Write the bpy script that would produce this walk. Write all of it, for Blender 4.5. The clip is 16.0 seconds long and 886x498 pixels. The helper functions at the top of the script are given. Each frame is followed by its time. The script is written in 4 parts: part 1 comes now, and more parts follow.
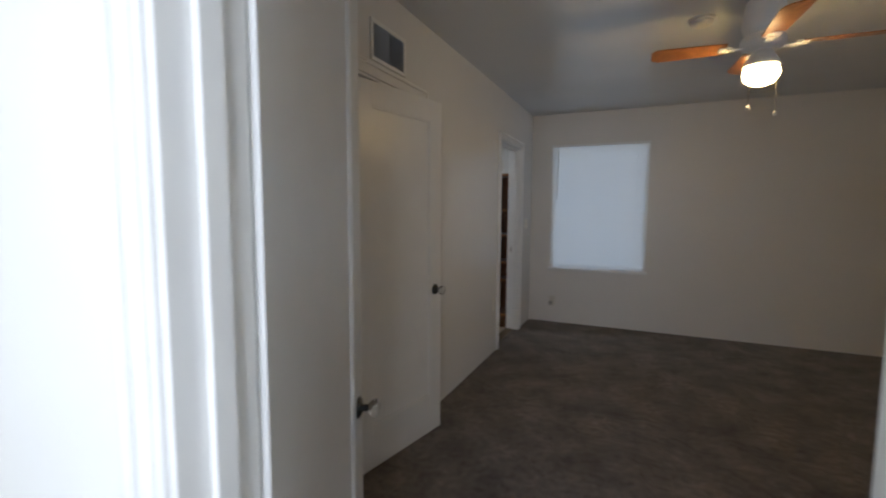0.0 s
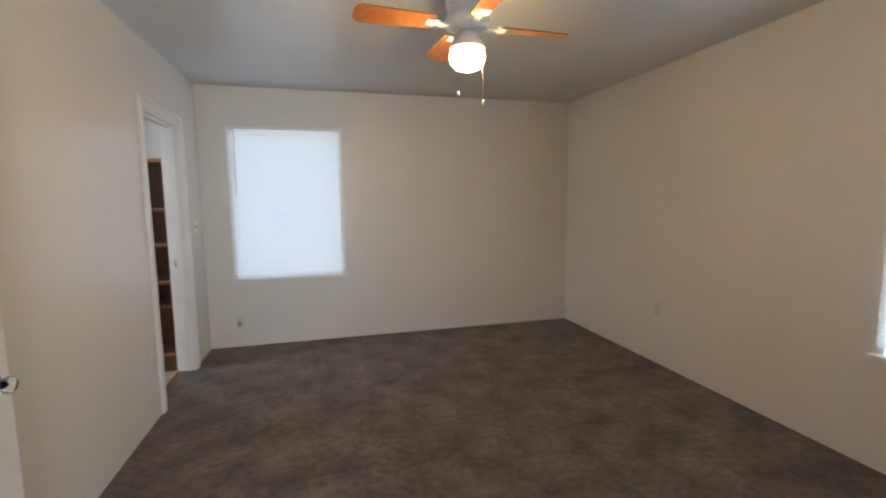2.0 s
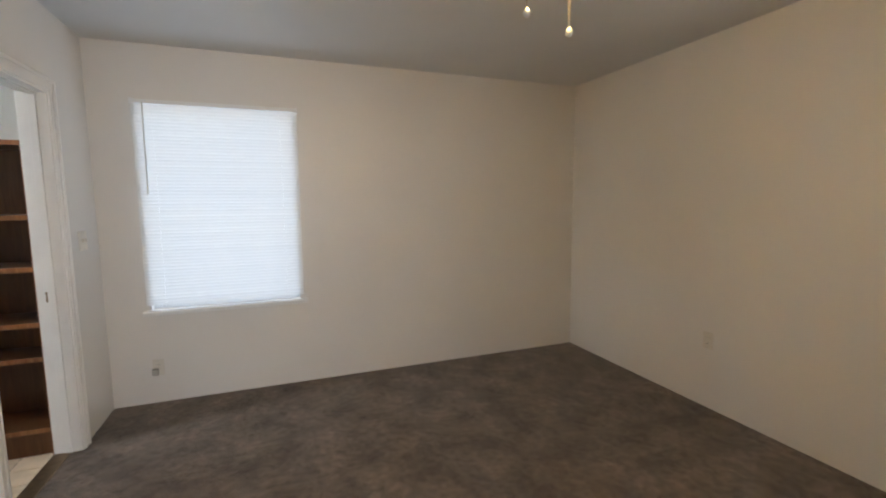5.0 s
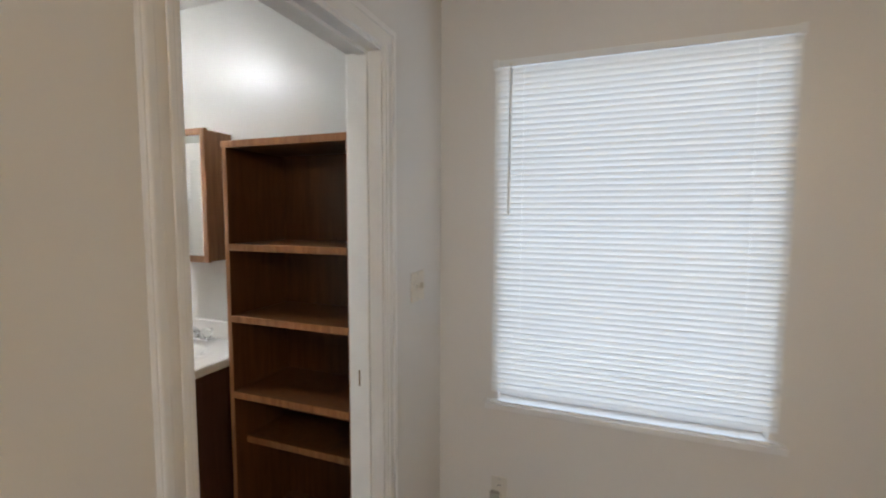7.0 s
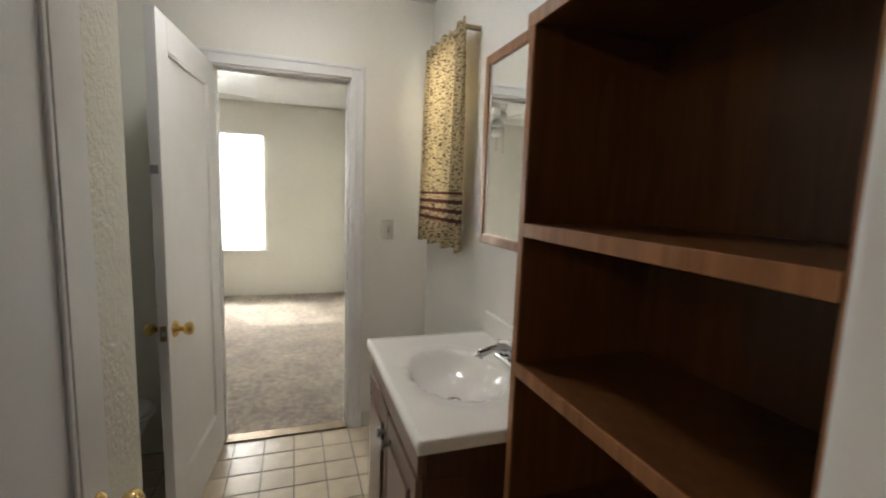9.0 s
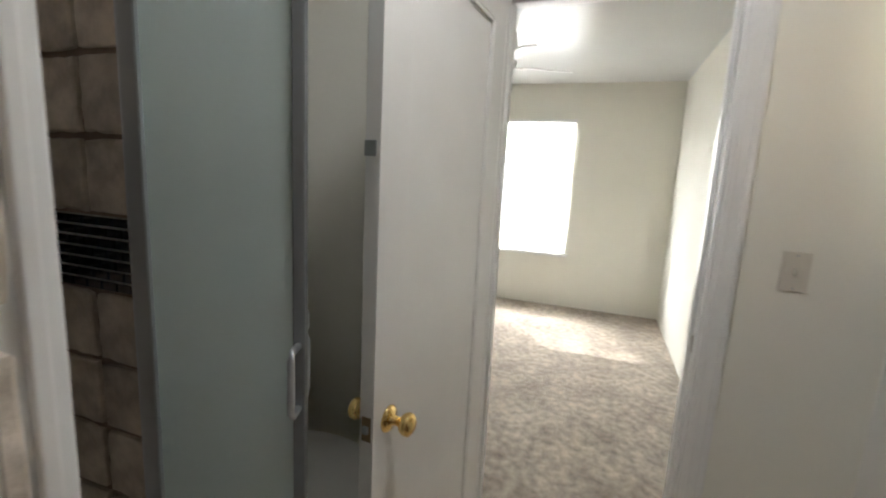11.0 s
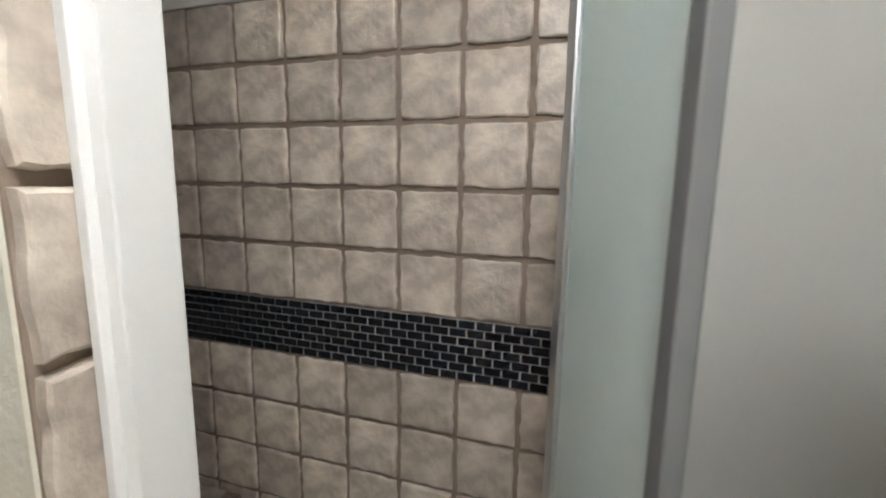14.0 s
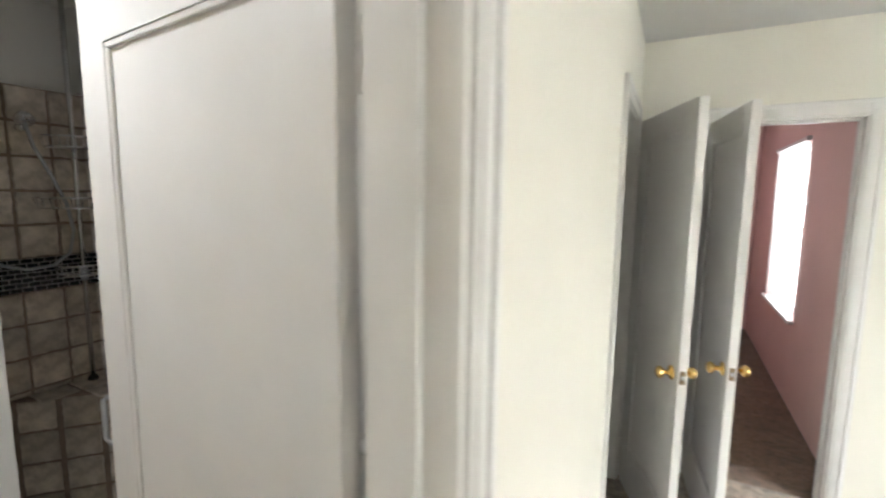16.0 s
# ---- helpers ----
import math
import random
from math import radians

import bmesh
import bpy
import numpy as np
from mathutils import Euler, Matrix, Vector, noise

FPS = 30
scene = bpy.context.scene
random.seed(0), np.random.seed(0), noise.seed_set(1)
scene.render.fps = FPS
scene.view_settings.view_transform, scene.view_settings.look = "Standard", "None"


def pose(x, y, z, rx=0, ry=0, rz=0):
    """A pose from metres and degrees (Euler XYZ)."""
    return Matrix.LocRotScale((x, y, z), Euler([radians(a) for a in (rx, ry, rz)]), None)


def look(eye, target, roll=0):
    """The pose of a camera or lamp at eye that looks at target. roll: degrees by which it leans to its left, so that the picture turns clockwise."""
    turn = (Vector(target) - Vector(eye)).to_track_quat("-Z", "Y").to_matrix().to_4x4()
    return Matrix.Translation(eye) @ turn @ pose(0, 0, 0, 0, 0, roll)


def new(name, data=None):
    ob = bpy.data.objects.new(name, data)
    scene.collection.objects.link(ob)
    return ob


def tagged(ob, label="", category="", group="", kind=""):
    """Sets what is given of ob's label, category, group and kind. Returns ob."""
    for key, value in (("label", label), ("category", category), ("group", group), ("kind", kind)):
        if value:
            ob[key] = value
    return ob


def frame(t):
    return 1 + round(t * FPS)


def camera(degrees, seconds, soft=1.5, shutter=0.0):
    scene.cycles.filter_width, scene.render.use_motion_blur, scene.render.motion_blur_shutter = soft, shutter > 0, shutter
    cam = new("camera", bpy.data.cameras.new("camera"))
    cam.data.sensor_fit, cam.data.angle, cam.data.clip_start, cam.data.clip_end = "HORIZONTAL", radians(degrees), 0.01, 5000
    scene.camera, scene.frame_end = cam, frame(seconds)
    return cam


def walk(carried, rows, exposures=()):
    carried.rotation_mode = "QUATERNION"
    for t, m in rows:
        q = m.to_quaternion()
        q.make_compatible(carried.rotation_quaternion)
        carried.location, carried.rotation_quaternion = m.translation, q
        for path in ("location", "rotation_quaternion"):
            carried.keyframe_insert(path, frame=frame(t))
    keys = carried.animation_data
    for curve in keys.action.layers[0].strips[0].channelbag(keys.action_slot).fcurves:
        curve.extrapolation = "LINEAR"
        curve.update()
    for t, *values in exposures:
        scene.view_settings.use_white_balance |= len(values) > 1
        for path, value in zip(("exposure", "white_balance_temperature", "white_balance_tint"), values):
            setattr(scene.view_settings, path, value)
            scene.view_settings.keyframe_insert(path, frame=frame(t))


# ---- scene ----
cam = camera(90.1, 16.0, soft=2.0, shutter=0.3)
PATH = [
    (0, (1.244, -5.313, 1.34), (0.422, -3.499, 1.161), 0.3),
    (0.5, (1.06, -5.01, 1.4), (0.665, -3.06, 1.198), -0.1),
    (1, (0.973, -4.829, 1.506), (0.954, -2.845, 1.258), 0.2),
    (1.5, (1.047, -4.646, 1.442), (1.308, -2.677, 1.211), -0.2),
    (2, (1.095, -4.515, 1.394), (1.604, -2.594, 1.171), -0.6),
    (2.5, (1.068, -4.409, 1.366), (1.813, -2.565, 1.148), -0.7),
    (3, (1.089, -4.335, 1.358), (1.999, -2.568, 1.138), -0.8),
    (5.5, (1.084, -3.116, 1.451), (1.593, -1.195, 1.224), -0.2),
    (6, (0.948, -2.653, 1.501), (1.076, -0.67, 1.275), 0.3),
    (6.5, (0.797, -2.246, 1.453), (0.525, -0.273, 1.276), 0.0),
    (7, (0.702, -1.832, 1.461), (-0.002, 0.034, 1.305), 0.2),
    (7.5, (0.709, -1.471, 1.483), (-0.549, 0.069, 1.264), 1.7),
    (8, (0.474, -1.251, 1.463), (-1.07, 0.0, 1.239), 1.8),
    (8.5, (0.25, -1.062, 1.425), (-1.49, -0.108, 1.191), 2.0),
    (9, (0.09, -0.953, 1.397), (-1.79, -0.316, 1.148), 2.0),
    (9.2, (0.03, -0.945, 1.395), (-1.885, -0.43, 1.14), 1.8),
    (11.5, (-1.119, -1.019, 1.403), (-2.786, -2.069, 1.06), 3.0),
    (12, (-1.202, -1.07, 1.436), (-2.534, -2.522, 1.09), 2.5),
    (12.5, (-1.209, -1.128, 1.496), (-2.091, -2.891, 1.159), 1.9),
    (13, (-1.217, -1.173, 1.538), (-1.539, -3.117, 1.198), 1.5),
    (13.5, (-1.291, -1.152, 1.584), (-1.108, -3.115, 1.251), 1.1),
    (14, (-1.480, -1.088, 1.615), (-0.869, -2.966, 1.299), 0.9),
    (14.5, (-1.672, -1.068, 1.618), (-0.798, -2.84, 1.311), 0.7),
    (15, (-1.981, -1.021, 1.651), (-0.983, -2.727, 1.342), 0.6),
    (15.5, (-2.312, -0.967, 1.665), (-1.327, -2.681, 1.361), 1.2),
    (16, (-2.736, -0.91, 1.594), (-1.825, -2.674, 1.351), 0.7),
]
EXPOSURES = [(0, 0.15, 5300, 10), (0.5, 0.9, 5400, 10), (1.0, 1.2, 5400, 10), (3.0, 1.35, 5450, 10), (5.5, 1.4, 5700, 10), (7.0, 1.15, 5800, 10), (8.0, 0.3, 5800, 10), (9.0, 0.4, 6200, 10), (11.5, 0.55, 5900, 10), (12.0, 0.65, 5900, 10), (12.5, 1.0, 5900, 10), (13.5, 1.4, 5900, 10), (14.5, 1.2, 6000, 10), (15.5, 0.95, 5900, 10), (16, 1.1, 5900, 10)]
walk(cam, [(t, look(eye, target, roll)) for t, eye, target, roll in PATH], EXPOSURES)
SUN, L_N, L_E, L_B, L_F, L_P, L_H = 4.5, 3.0, 8, 5, 130, 14, 30
GLOBE_S = 70.0
DOME_S = 32.0
FAN, FAN_TURN = (1.77, -2.45), 3

# ---- world and large lights ----
world = bpy.data.worlds.new("world")
scene.world = world
world.use_nodes = True
wn = world.node_tree.nodes
sky = wn.new("ShaderNodeTexSky")
sky.sky_type, sky.sun_disc = "NISHITA", False
sky.sun_elevation, sky.sun_rotation = radians(48), radians(-122)
world.node_tree.links.new(sky.outputs[0], wn["Background"].inputs[0])
wn["Background"].inputs[1].default_value = 0.10


def lamp(name, kind, energy, m, color=(1, 1, 1), size=None, angle=None):
    d = bpy.data.lights.new(name, kind)
    d.energy, d.color = energy, color
    if size:
        d.shape, d.size, d.size_y = "RECTANGLE", size[0], size[1]
    if angle:
        d.angle = angle
    o = new(name, d)
    o.matrix_world = m
    return o


lamp("sun", "SUN", SUN, look((-6.0, -3.8, 8.0), (0, 0, 0)), (1, 0.95, 0.86), angle=radians(0.6))
lamp("daylight_north", "AREA", L_N, look((0.76, 0.04, 1.355), (0.76, -3, 1.355)), (0.80, 0.90, 1.0), (0.98, 1.36))
lamp("daylight_east", "AREA", L_E, look((3.795, -3.51, 1.295), (0, -3.51, 1.295)), (0.84, 0.92, 1.0), (0.98, 1.36))
lamp("daylight_bath", "AREA", L_B, look((-2.06, -0.10, 1.65), (-2.06, -2, 1.2)), (1, 0.86, 0.62), (0.34, 0.76))
lamp("daylight_far", "AREA", L_F, look((-6.10, -1.81, 1.32), (-3, -1.81, 1.1)), (1, 0.98, 0.93), (0.92, 1.40))
lamp("daylight_pink", "AREA", L_P, look((-3.72, -5.675, 1.35), (-2, -5.675, 1.1)), (1, 0.97, 0.95), (1.0, 1.33))
# added fill lamp inside the windowless hall, brightens hall and bedroom
lamp("fill_hall", "AREA", L_H, look((1.2, -6.45, 1.4), (1.2, -4, 1.3)), (1, 0.97, 0.93), (0.8, 1.6))


# ---- materials ----
def material(name, color, rough=0.5, metal=0.0, vary=0.06, scale=6.0, bump=0.0, bump_scale=200.0, per_object=0.0, translucent=0.0, coat=0.0, dark=None):
    m = bpy.data.materials.new(name)
    m.use_nodes = True
    nt = m.node_tree
    n, l = nt.nodes, nt.links
    b = n["Principled BSDF"]
    b.inputs["Roughness"].default_value, b.inputs["Metallic"].default_value = rough, metal
    b.inputs["Coat Weight"].default_value = coat
    co = n.new("ShaderNodeTexCoord")
    big = n.new("ShaderNodeTexNoise")
    big.inputs["Scale"].default_value, big.inputs["Detail"].default_value = scale, 6
    l.new(co.outputs["Object"], big.inputs["Vector"])
    ramp = n.new("ShaderNodeValToRGB")
    lo = dark or [c * (1 - vary) for c in color]
    hi = [min(1, c * (1 + vary)) for c in color]
    ramp.color_ramp.elements[0].position, ramp.color_ramp.elements[1].position = 0.3, 0.7
    ramp.color_ramp.elements[0].color, ramp.color_ramp.elements[1].color = (*lo, 1), (*hi, 1)
    l.new(big.outputs[0], ramp.inputs[0])
    out = ramp.outputs[0]
    if per_object:
        info = n.new("ShaderNodeObjectInfo")
        hsv = n.new("ShaderNodeHueSaturation")
        mp = n.new("ShaderNodeMapRange")
        mp.inputs[3].default_value, mp.inputs[4].default_value = 1 - per_object, 1 + per_object
        l.new(info.outputs["Random"], mp.inputs[0])
        l.new(mp.outputs[0], hsv.inputs["Value"])
        l.new(out, hsv.inputs["Color"])
        out = hsv.outputs[0]
    l.new(out, b.inputs["Base Color"])
    if bump:
        fine = n.new("ShaderNodeTexNoise")
        fine.inputs["Scale"].default_value, fine.inputs["Detail"].default_value = bump_scale, 4
        l.new(co.outputs["Object"], fine.inputs["Vector"])
        bp = n.new("ShaderNodeBump")
        bp.inputs["Strength"].default_value, bp.inputs["Distance"].default_value = bump, 0.004
        l.new(fine.outputs[0], bp.inputs["Height"])
        l.new(bp.outputs[0], b.inputs["Normal"])
    if translucent:
        t = n.new("ShaderNodeBsdfTranslucent")
        l.new(out, t.inputs[0])
        mix = n.new("ShaderNodeMixShader")
        mix.inputs[0].default_value = translucent
        l.new(b.outputs[0], mix.inputs[1])
        l.new(t.outputs[0], mix.inputs[2])
        l.new(mix.outputs[0], n["Material Output"].inputs[0])
    return m


def glow(name, color, strength):
    m = material(name, color, 0.4)
    b = m.node_tree.nodes["Principled BSDF"]
    b.inputs["Emission Color"].default_value = (*color, 1)
    b.inputs["Emission Strength"].default_value = strength
    return m


def wood(name, c1, c2, rough=0.35, across=18.0):
    m = material(name, c1, rough)
    n, l = m.node_tree.nodes, m.node_tree.links
    b = n["Principled BSDF"]
    co = n.new("ShaderNodeTexCoord")
    mp = n.new("ShaderNodeMapping")
    mp.inputs["Scale"].default_value = (across, across, 1.3)
    l.new(co.outputs["Object"], mp.inputs[0])
    nz = n.new("ShaderNodeTexNoise")
    nz.inputs["Scale"].default_value, nz.inputs["Detail"].default_value = 3.0, 8
    nz.inputs["Distortion"].default_value = 0.6
    l.new(mp.outputs[0], nz.inputs["Vector"])
    r = n.new("ShaderNodeValToRGB")
    r.color_ramp.elements[0].position, r.color_ramp.elements[1].position = 0.32, 0.68
    r.color_ramp.elements[0].color, r.color_ramp.elements[1].color = (*c2, 1), (*c1, 1)
    l.new(nz.outputs[0], r.inputs[0])
    l.new(r.outputs[0], b.inputs["Base Color"])
    bp = n.new("ShaderNodeBump")
    bp.inputs["Strength"].default_value, bp.inputs["Distance"].default_value = 0.12, 0.001
    l.new(nz.outputs[0], bp.inputs["Height"])
    l.new(bp.outputs[0], b.inputs["Normal"])
    return m


def carpet(name, c1, c2):
    m = material(name, c1, 0.95, scale=4.2, vary=0.2, dark=c2)
    n, l = m.node_tree.nodes, m.node_tree.links
    b = n["Principled BSDF"]
    b.inputs["Specular IOR Level"].default_value = 0.1
    b.inputs["Sheen Weight"].default_value = 0.25
    ramp = n["Color Ramp"]
    co = n["Texture Coordinate"]
    tuft = n.new("ShaderNodeTexNoise")
    tuft.inputs["Scale"].default_value, tuft.inputs["Detail"].default_value = 170, 3
    l.new(co.outputs["Object"], tuft.inputs["Vector"])
    clump = n.new("ShaderNodeTexNoise")
    clump.inputs["Scale"].default_value, clump.inputs["Detail"].default_value = 22, 5
    l.new(co.outputs["Object"], clump.inputs["Vector"])
    add = n.new("ShaderNodeMath")
    l.new(tuft.outputs[0], add.inputs[0])
    l.new(clump.outputs[0], add.inputs[1])
    mr = n.new("ShaderNodeMapRange")
    mr.inputs[1].default_value, mr.inputs[2].default_value = 0.6, 1.4
    mr.inputs[3].default_value, mr.inputs[4].default_value = 0.25, 1.75
    l.new(add.outputs[0], mr.inputs[0])
    hsv = n.new("ShaderNodeHueSaturation")
    l.new(ramp.outputs[0], hsv.inputs["Color"])
    l.new(mr.outputs[0], hsv.inputs["Value"])
    l.new(hsv.outputs[0], b.inputs["Base Color"])
    bp = n.new("ShaderNodeBump")
    bp.inputs["Strength"].default_value, bp.inputs["Distance"].default_value = 0.9, 0.012
    l.new(add.outputs[0], bp.inputs["Height"])
    l.new(bp.outputs[0], b.inputs["Normal"])
    return m


WALL = material("wall_paint", (0.72, 0.69, 0.645), 0.42, vary=0.02, scale=1.5, bump=0.08, bump_scale=60)
WALL_GLOSS = material("semigloss_wall_paint", (0.76, 0.75, 0.73), 0.26, vary=0.02, scale=1.5, bump=0.06, bump_scale=25)
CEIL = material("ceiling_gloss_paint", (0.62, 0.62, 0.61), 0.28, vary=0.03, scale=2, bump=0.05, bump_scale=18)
TEXTURED = material("textured_wall_paint", (0.70, 0.68, 0.58), 0.35, vary=0.03, scale=2, bump=0.9, bump_scale=75)
BATHWALL = material("bath_wall_paint", (0.70, 0.69, 0.655), 0.32, vary=0.03, scale=2, bump=0.06, bump_scale=40)
PINK = material("pink_wall_paint", (0.72, 0.50, 0.47), 0.5, vary=0.03, scale=2)
CREAM = material("cream_wall_paint", (0.80, 0.78, 0.70), 0.5, vary=0.02, scale=2, bump=0.05, bump_scale=60)
TRIM = material("white_gloss_trim", (0.78, 0.77, 0.75), 0.28, vary=0.03, scale=8, bump=0.05, bump_scale=30)
DOORP = material("white_door_paint", (0.74, 0.73, 0.71), 0.33, vary=0.03, scale=5, bump=0.07, bump_scale=35)
CARPET1 = carpet("brown_carpet", (0.150, 0.120, 0.098), (0.062, 0.048, 0.038))
CARPET2 = carpet("beige_carpet", (0.40, 0.34, 0.27), (0.27, 0.22, 0.17))
CARPET3 = carpet("rust_brown_carpet", (0.22, 0.15, 0.10), (0.14, 0.09, 0.06))
SLAT = material("blind_slat_vinyl", (0.86, 0.85, 0.82), 0.4, vary=0.01, translucent=0.28)
VINYL = material("white_vinyl", (0.80, 0.80, 0.79), 0.35, vary=0.02)
PLASTIC = material("ivory_plastic", (0.66, 0.62, 0.54), 0.35, vary=0.02)
BRASS = material("polished_brass", (0.83, 0.60, 0.24), 0.16, 1.0, vary=0.05, scale=20)
AGEDBRASS = material("aged_brass", (0.24, 0.18, 0.11), 0.45, 0.8, vary=0.15, scale=30)
ADAPTER = material("grey_plug_plastic", (0.40, 0.38, 0.34), 0.4, vary=0.05)
CHROME = material("chrome", (0.75, 0.76, 0.78), 0.12, 1.0, vary=0.03)
STEEL = material("dull_steel", (0.42, 0.43, 0.45), 0.32, 1.0, vary=0.06)
ALU = material("satin_aluminium", (0.62, 0.64, 0.67), 0.35, 1.0, vary=0.04)
DARKALU = material("grey_aluminium", (0.27, 0.28, 0.29), 0.4, 0.6, vary=0.06)
BLACK = material("black_enamel", (0.02, 0.02, 0.02), 0.25, vary=0.1)
DARK = material("duct_shade", (0.03, 0.03, 0.03), 0.8, vary=0.1)
SHELFWOOD = wood("walnut_shelf_laminate", (0.150, 0.062, 0.022), (0.095, 0.036, 0.012), 0.3, 14)
EDGEWOOD = wood("worn_oak_edge", (0.40, 0.19, 0.075), (0.24, 0.10, 0.038), 0.32, 14)
CABWOOD = wood("dark_cherry_cabinet", (0.10, 0.042, 0.026), (0.062, 0.025, 0.015), 0.35, 20)
CABINETDOOR = wood("brown_vanity_door", (0.24, 0.145, 0.10), (0.17, 0.10, 0.07), 0.35, 20)
OAK = wood("oak_frame", (0.36, 0.17, 0.07), (0.22, 0.10, 0.04), 0.35, 20)
FANWOOD = wood("honey_oak_blade", (0.42, 0.18, 0.045), (0.27, 0.10, 0.022), 0.3, 10)
CERAMIC = material("white_porcelain", (0.83, 0.83, 0.81), 0.1, vary=0.01, coat=0.4)
MARBLE = material("cultured_marble", (0.85, 0.83, 0.79), 0.14, vary=0.02, coat=0.3)
STONE = material("tumbled_ceramic_tile", (0.60, 0.53, 0.45), 0.36, vary=0.2, scale=24, bump=0.95, bump_scale=60, per_object=0.16, dark=(0.40, 0.345, 0.29))
GROUT = material("brown_grout", (0.27, 0.215, 0.17), 0.9, vary=0.15, scale=20, bump=0.4)
MOSAIC = material("black_glass_mosaic", (0.010, 0.013, 0.018), 0.10, vary=0.3, scale=30, per_object=0.4)
MGROUT = material("light_mosaic_grout", (0.50, 0.49, 0.47), 0.9, vary=0.1)
FTILE = material("cream_floor_tile", (0.66, 0.56, 0.42), 0.28, vary=0.12, scale=9, bump=0.1, bump_scale=30, per_object=0.08)
FGROUT = material("grey_floor_grout", (0.30, 0.25, 0.19), 0.9, vary=0.15)
MIRROR = material("mirror_glass", (0.88, 0.89, 0.88), 0.02, 1.0, vary=0.0)
DOME = glow("lit_bath_dome", (1.0, 0.96, 0.90), DOME_S)
GLOBE = glow("lit_opal_globe", (1.0, 0.62, 0.22), GLOBE_S)
CLEAR = material("clear_glass", (0.95, 0.96, 0.96), 0.03, vary=0.0)
CLEAR.node_tree.nodes["Principled BSDF"].inputs["Transmission Weight"].default_value = 1.0
FROST = material("frosted_glass", (0.80, 0.88, 0.86), 0.5, vary=0.02, translucent=0.45)
SKYCARD = glow("bright_sky_backdrop", (0.85, 0.92, 1.0), 2.2)
GROUND = material("dry_ground", (0.30, 0.27, 0.21), 0.9, vary=0.2, scale=0.6)


def fabric():
    m = material("printed_curtain_cotton", (0.42, 0.33, 0.20), 0.9, scale=60, vary=0.1)
    n, l = m.node_tree.nodes, m.node_tree.links
    b = n["Principled BSDF"]
    co = n["Texture Coordinate"]
    mp = n.new("ShaderNodeMapping")
    mp.inputs["Scale"].default_value = (60, 1, 75)
    l.new(co.outputs["Object"], mp.inputs[0])
    nz = n.new("ShaderNodeTexNoise")
    nz.inputs["Scale"].default_value, nz.inputs["Detail"].default_value = 1.6, 4
    l.new(mp.outputs[0], nz.inputs["Vector"])
    r = n.new("ShaderNodeValToRGB")
    r.color_ramp.elements[0].position, r.color_ramp.elements[0].color = 0.42, (0.09, 0.07, 0.05, 1)
    r.color_ramp.elements[1].position, r.color_ramp.elements[1].color = 0.50, (0.50, 0.41, 0.25, 1)
    l.new(nz.outputs[0], r.inputs[0])
    sep = n.new("ShaderNodeSeparateXYZ")
    l.new(co.outputs["Object"], sep.inputs[0])
    wave = n.new("ShaderNodeMath")
    wave.operation = "PINGPONG"
    wave.inputs[1].default_value = 0.021
    l.new(sep.outputs[2], wave.inputs[0])
    lt = n.new("ShaderNodeMath")
    lt.operation, lt.inputs[1].default_value = "LESS_THAN", 0.009
    l.new(wave.outputs[0], lt.inputs[0])
    a = n.new("ShaderNodeMath")
    a.operation, a.inputs[1].default_value = "GREATER_THAN", 0.10
    l.new(sep.outputs[2], a.inputs[0])
    c = n.new("ShaderNodeMath")
    c.operation, c.inputs[1].default_value = "LESS_THAN", 0.255
    l.new(sep.outputs[2], c.inputs[0])
    m1 = n.new("ShaderNodeMath")
    m1.operation = "MULTIPLY"
    l.new(a.outputs[0], m1.inputs[0])
    l.new(c.outputs[0], m1.inputs[1])
    m2 = n.new("ShaderNodeMath")
    m2.operation = "MULTIPLY"
    l.new(m1.outputs[0], m2.inputs[0])
    l.new(lt.outputs[0], m2.inputs[1])
    mix = n.new("ShaderNodeMixRGB")
    l.new(m2.outputs[0], mix.inputs[0])
    l.new(r.outputs[0], mix.inputs[1])
    mix.inputs[2].default_value = (0.10, 0.03, 0.035, 1)
    l.new(mix.outputs[0], b.inputs["Base Color"])
    t = n.new("ShaderNodeBsdfTranslucent")
    l.new(mix.outputs[0], t.inputs[0])
    ms = n.new("ShaderNodeMixShader")
    ms.inputs[0].default_value = 0.55
    l.new(b.outputs[0], ms.inputs[1])
    l.new(t.outputs[0], ms.inputs[2])
    l.new(ms.outputs[0], n["Material Output"].inputs[0])
    return m


CURTAIN = fabric()


# ---- mesh helpers ----
def finish(name, bm, mat, smooth=False):
    me = bpy.data.meshes.new(name)
    bmesh.ops.recalc_face_normals(bm, faces=bm.faces)
    bm.to_mesh(me)
    bm.free()
    me.materials.append(mat)
    if smooth:
        for p in me.polygons:
            p.use_smooth = True
    return me


def add_box(bm, lo, hi, bevel=0.0):
    lo, hi = [min(a, b) for a, b in zip(lo, hi)], [max(a, b) for a, b in zip(lo, hi)]
    r = bmesh.ops.create_cube(bm, size=1)
    for v in r["verts"]:
        v.co = [lo[i] + (v.co[i] + 0.5) * (hi[i] - lo[i]) for i in range(3)]
    if bevel:
        es = list({e for v in r["verts"] for e in v.link_edges})
        bmesh.ops.bevel(bm, geom=es, offset=bevel, segments=2, affect="EDGES", profile=0.6)
    return bm


def box(lo, hi, bevel=0.0):
    return add_box(bmesh.new(), lo, hi, bevel)


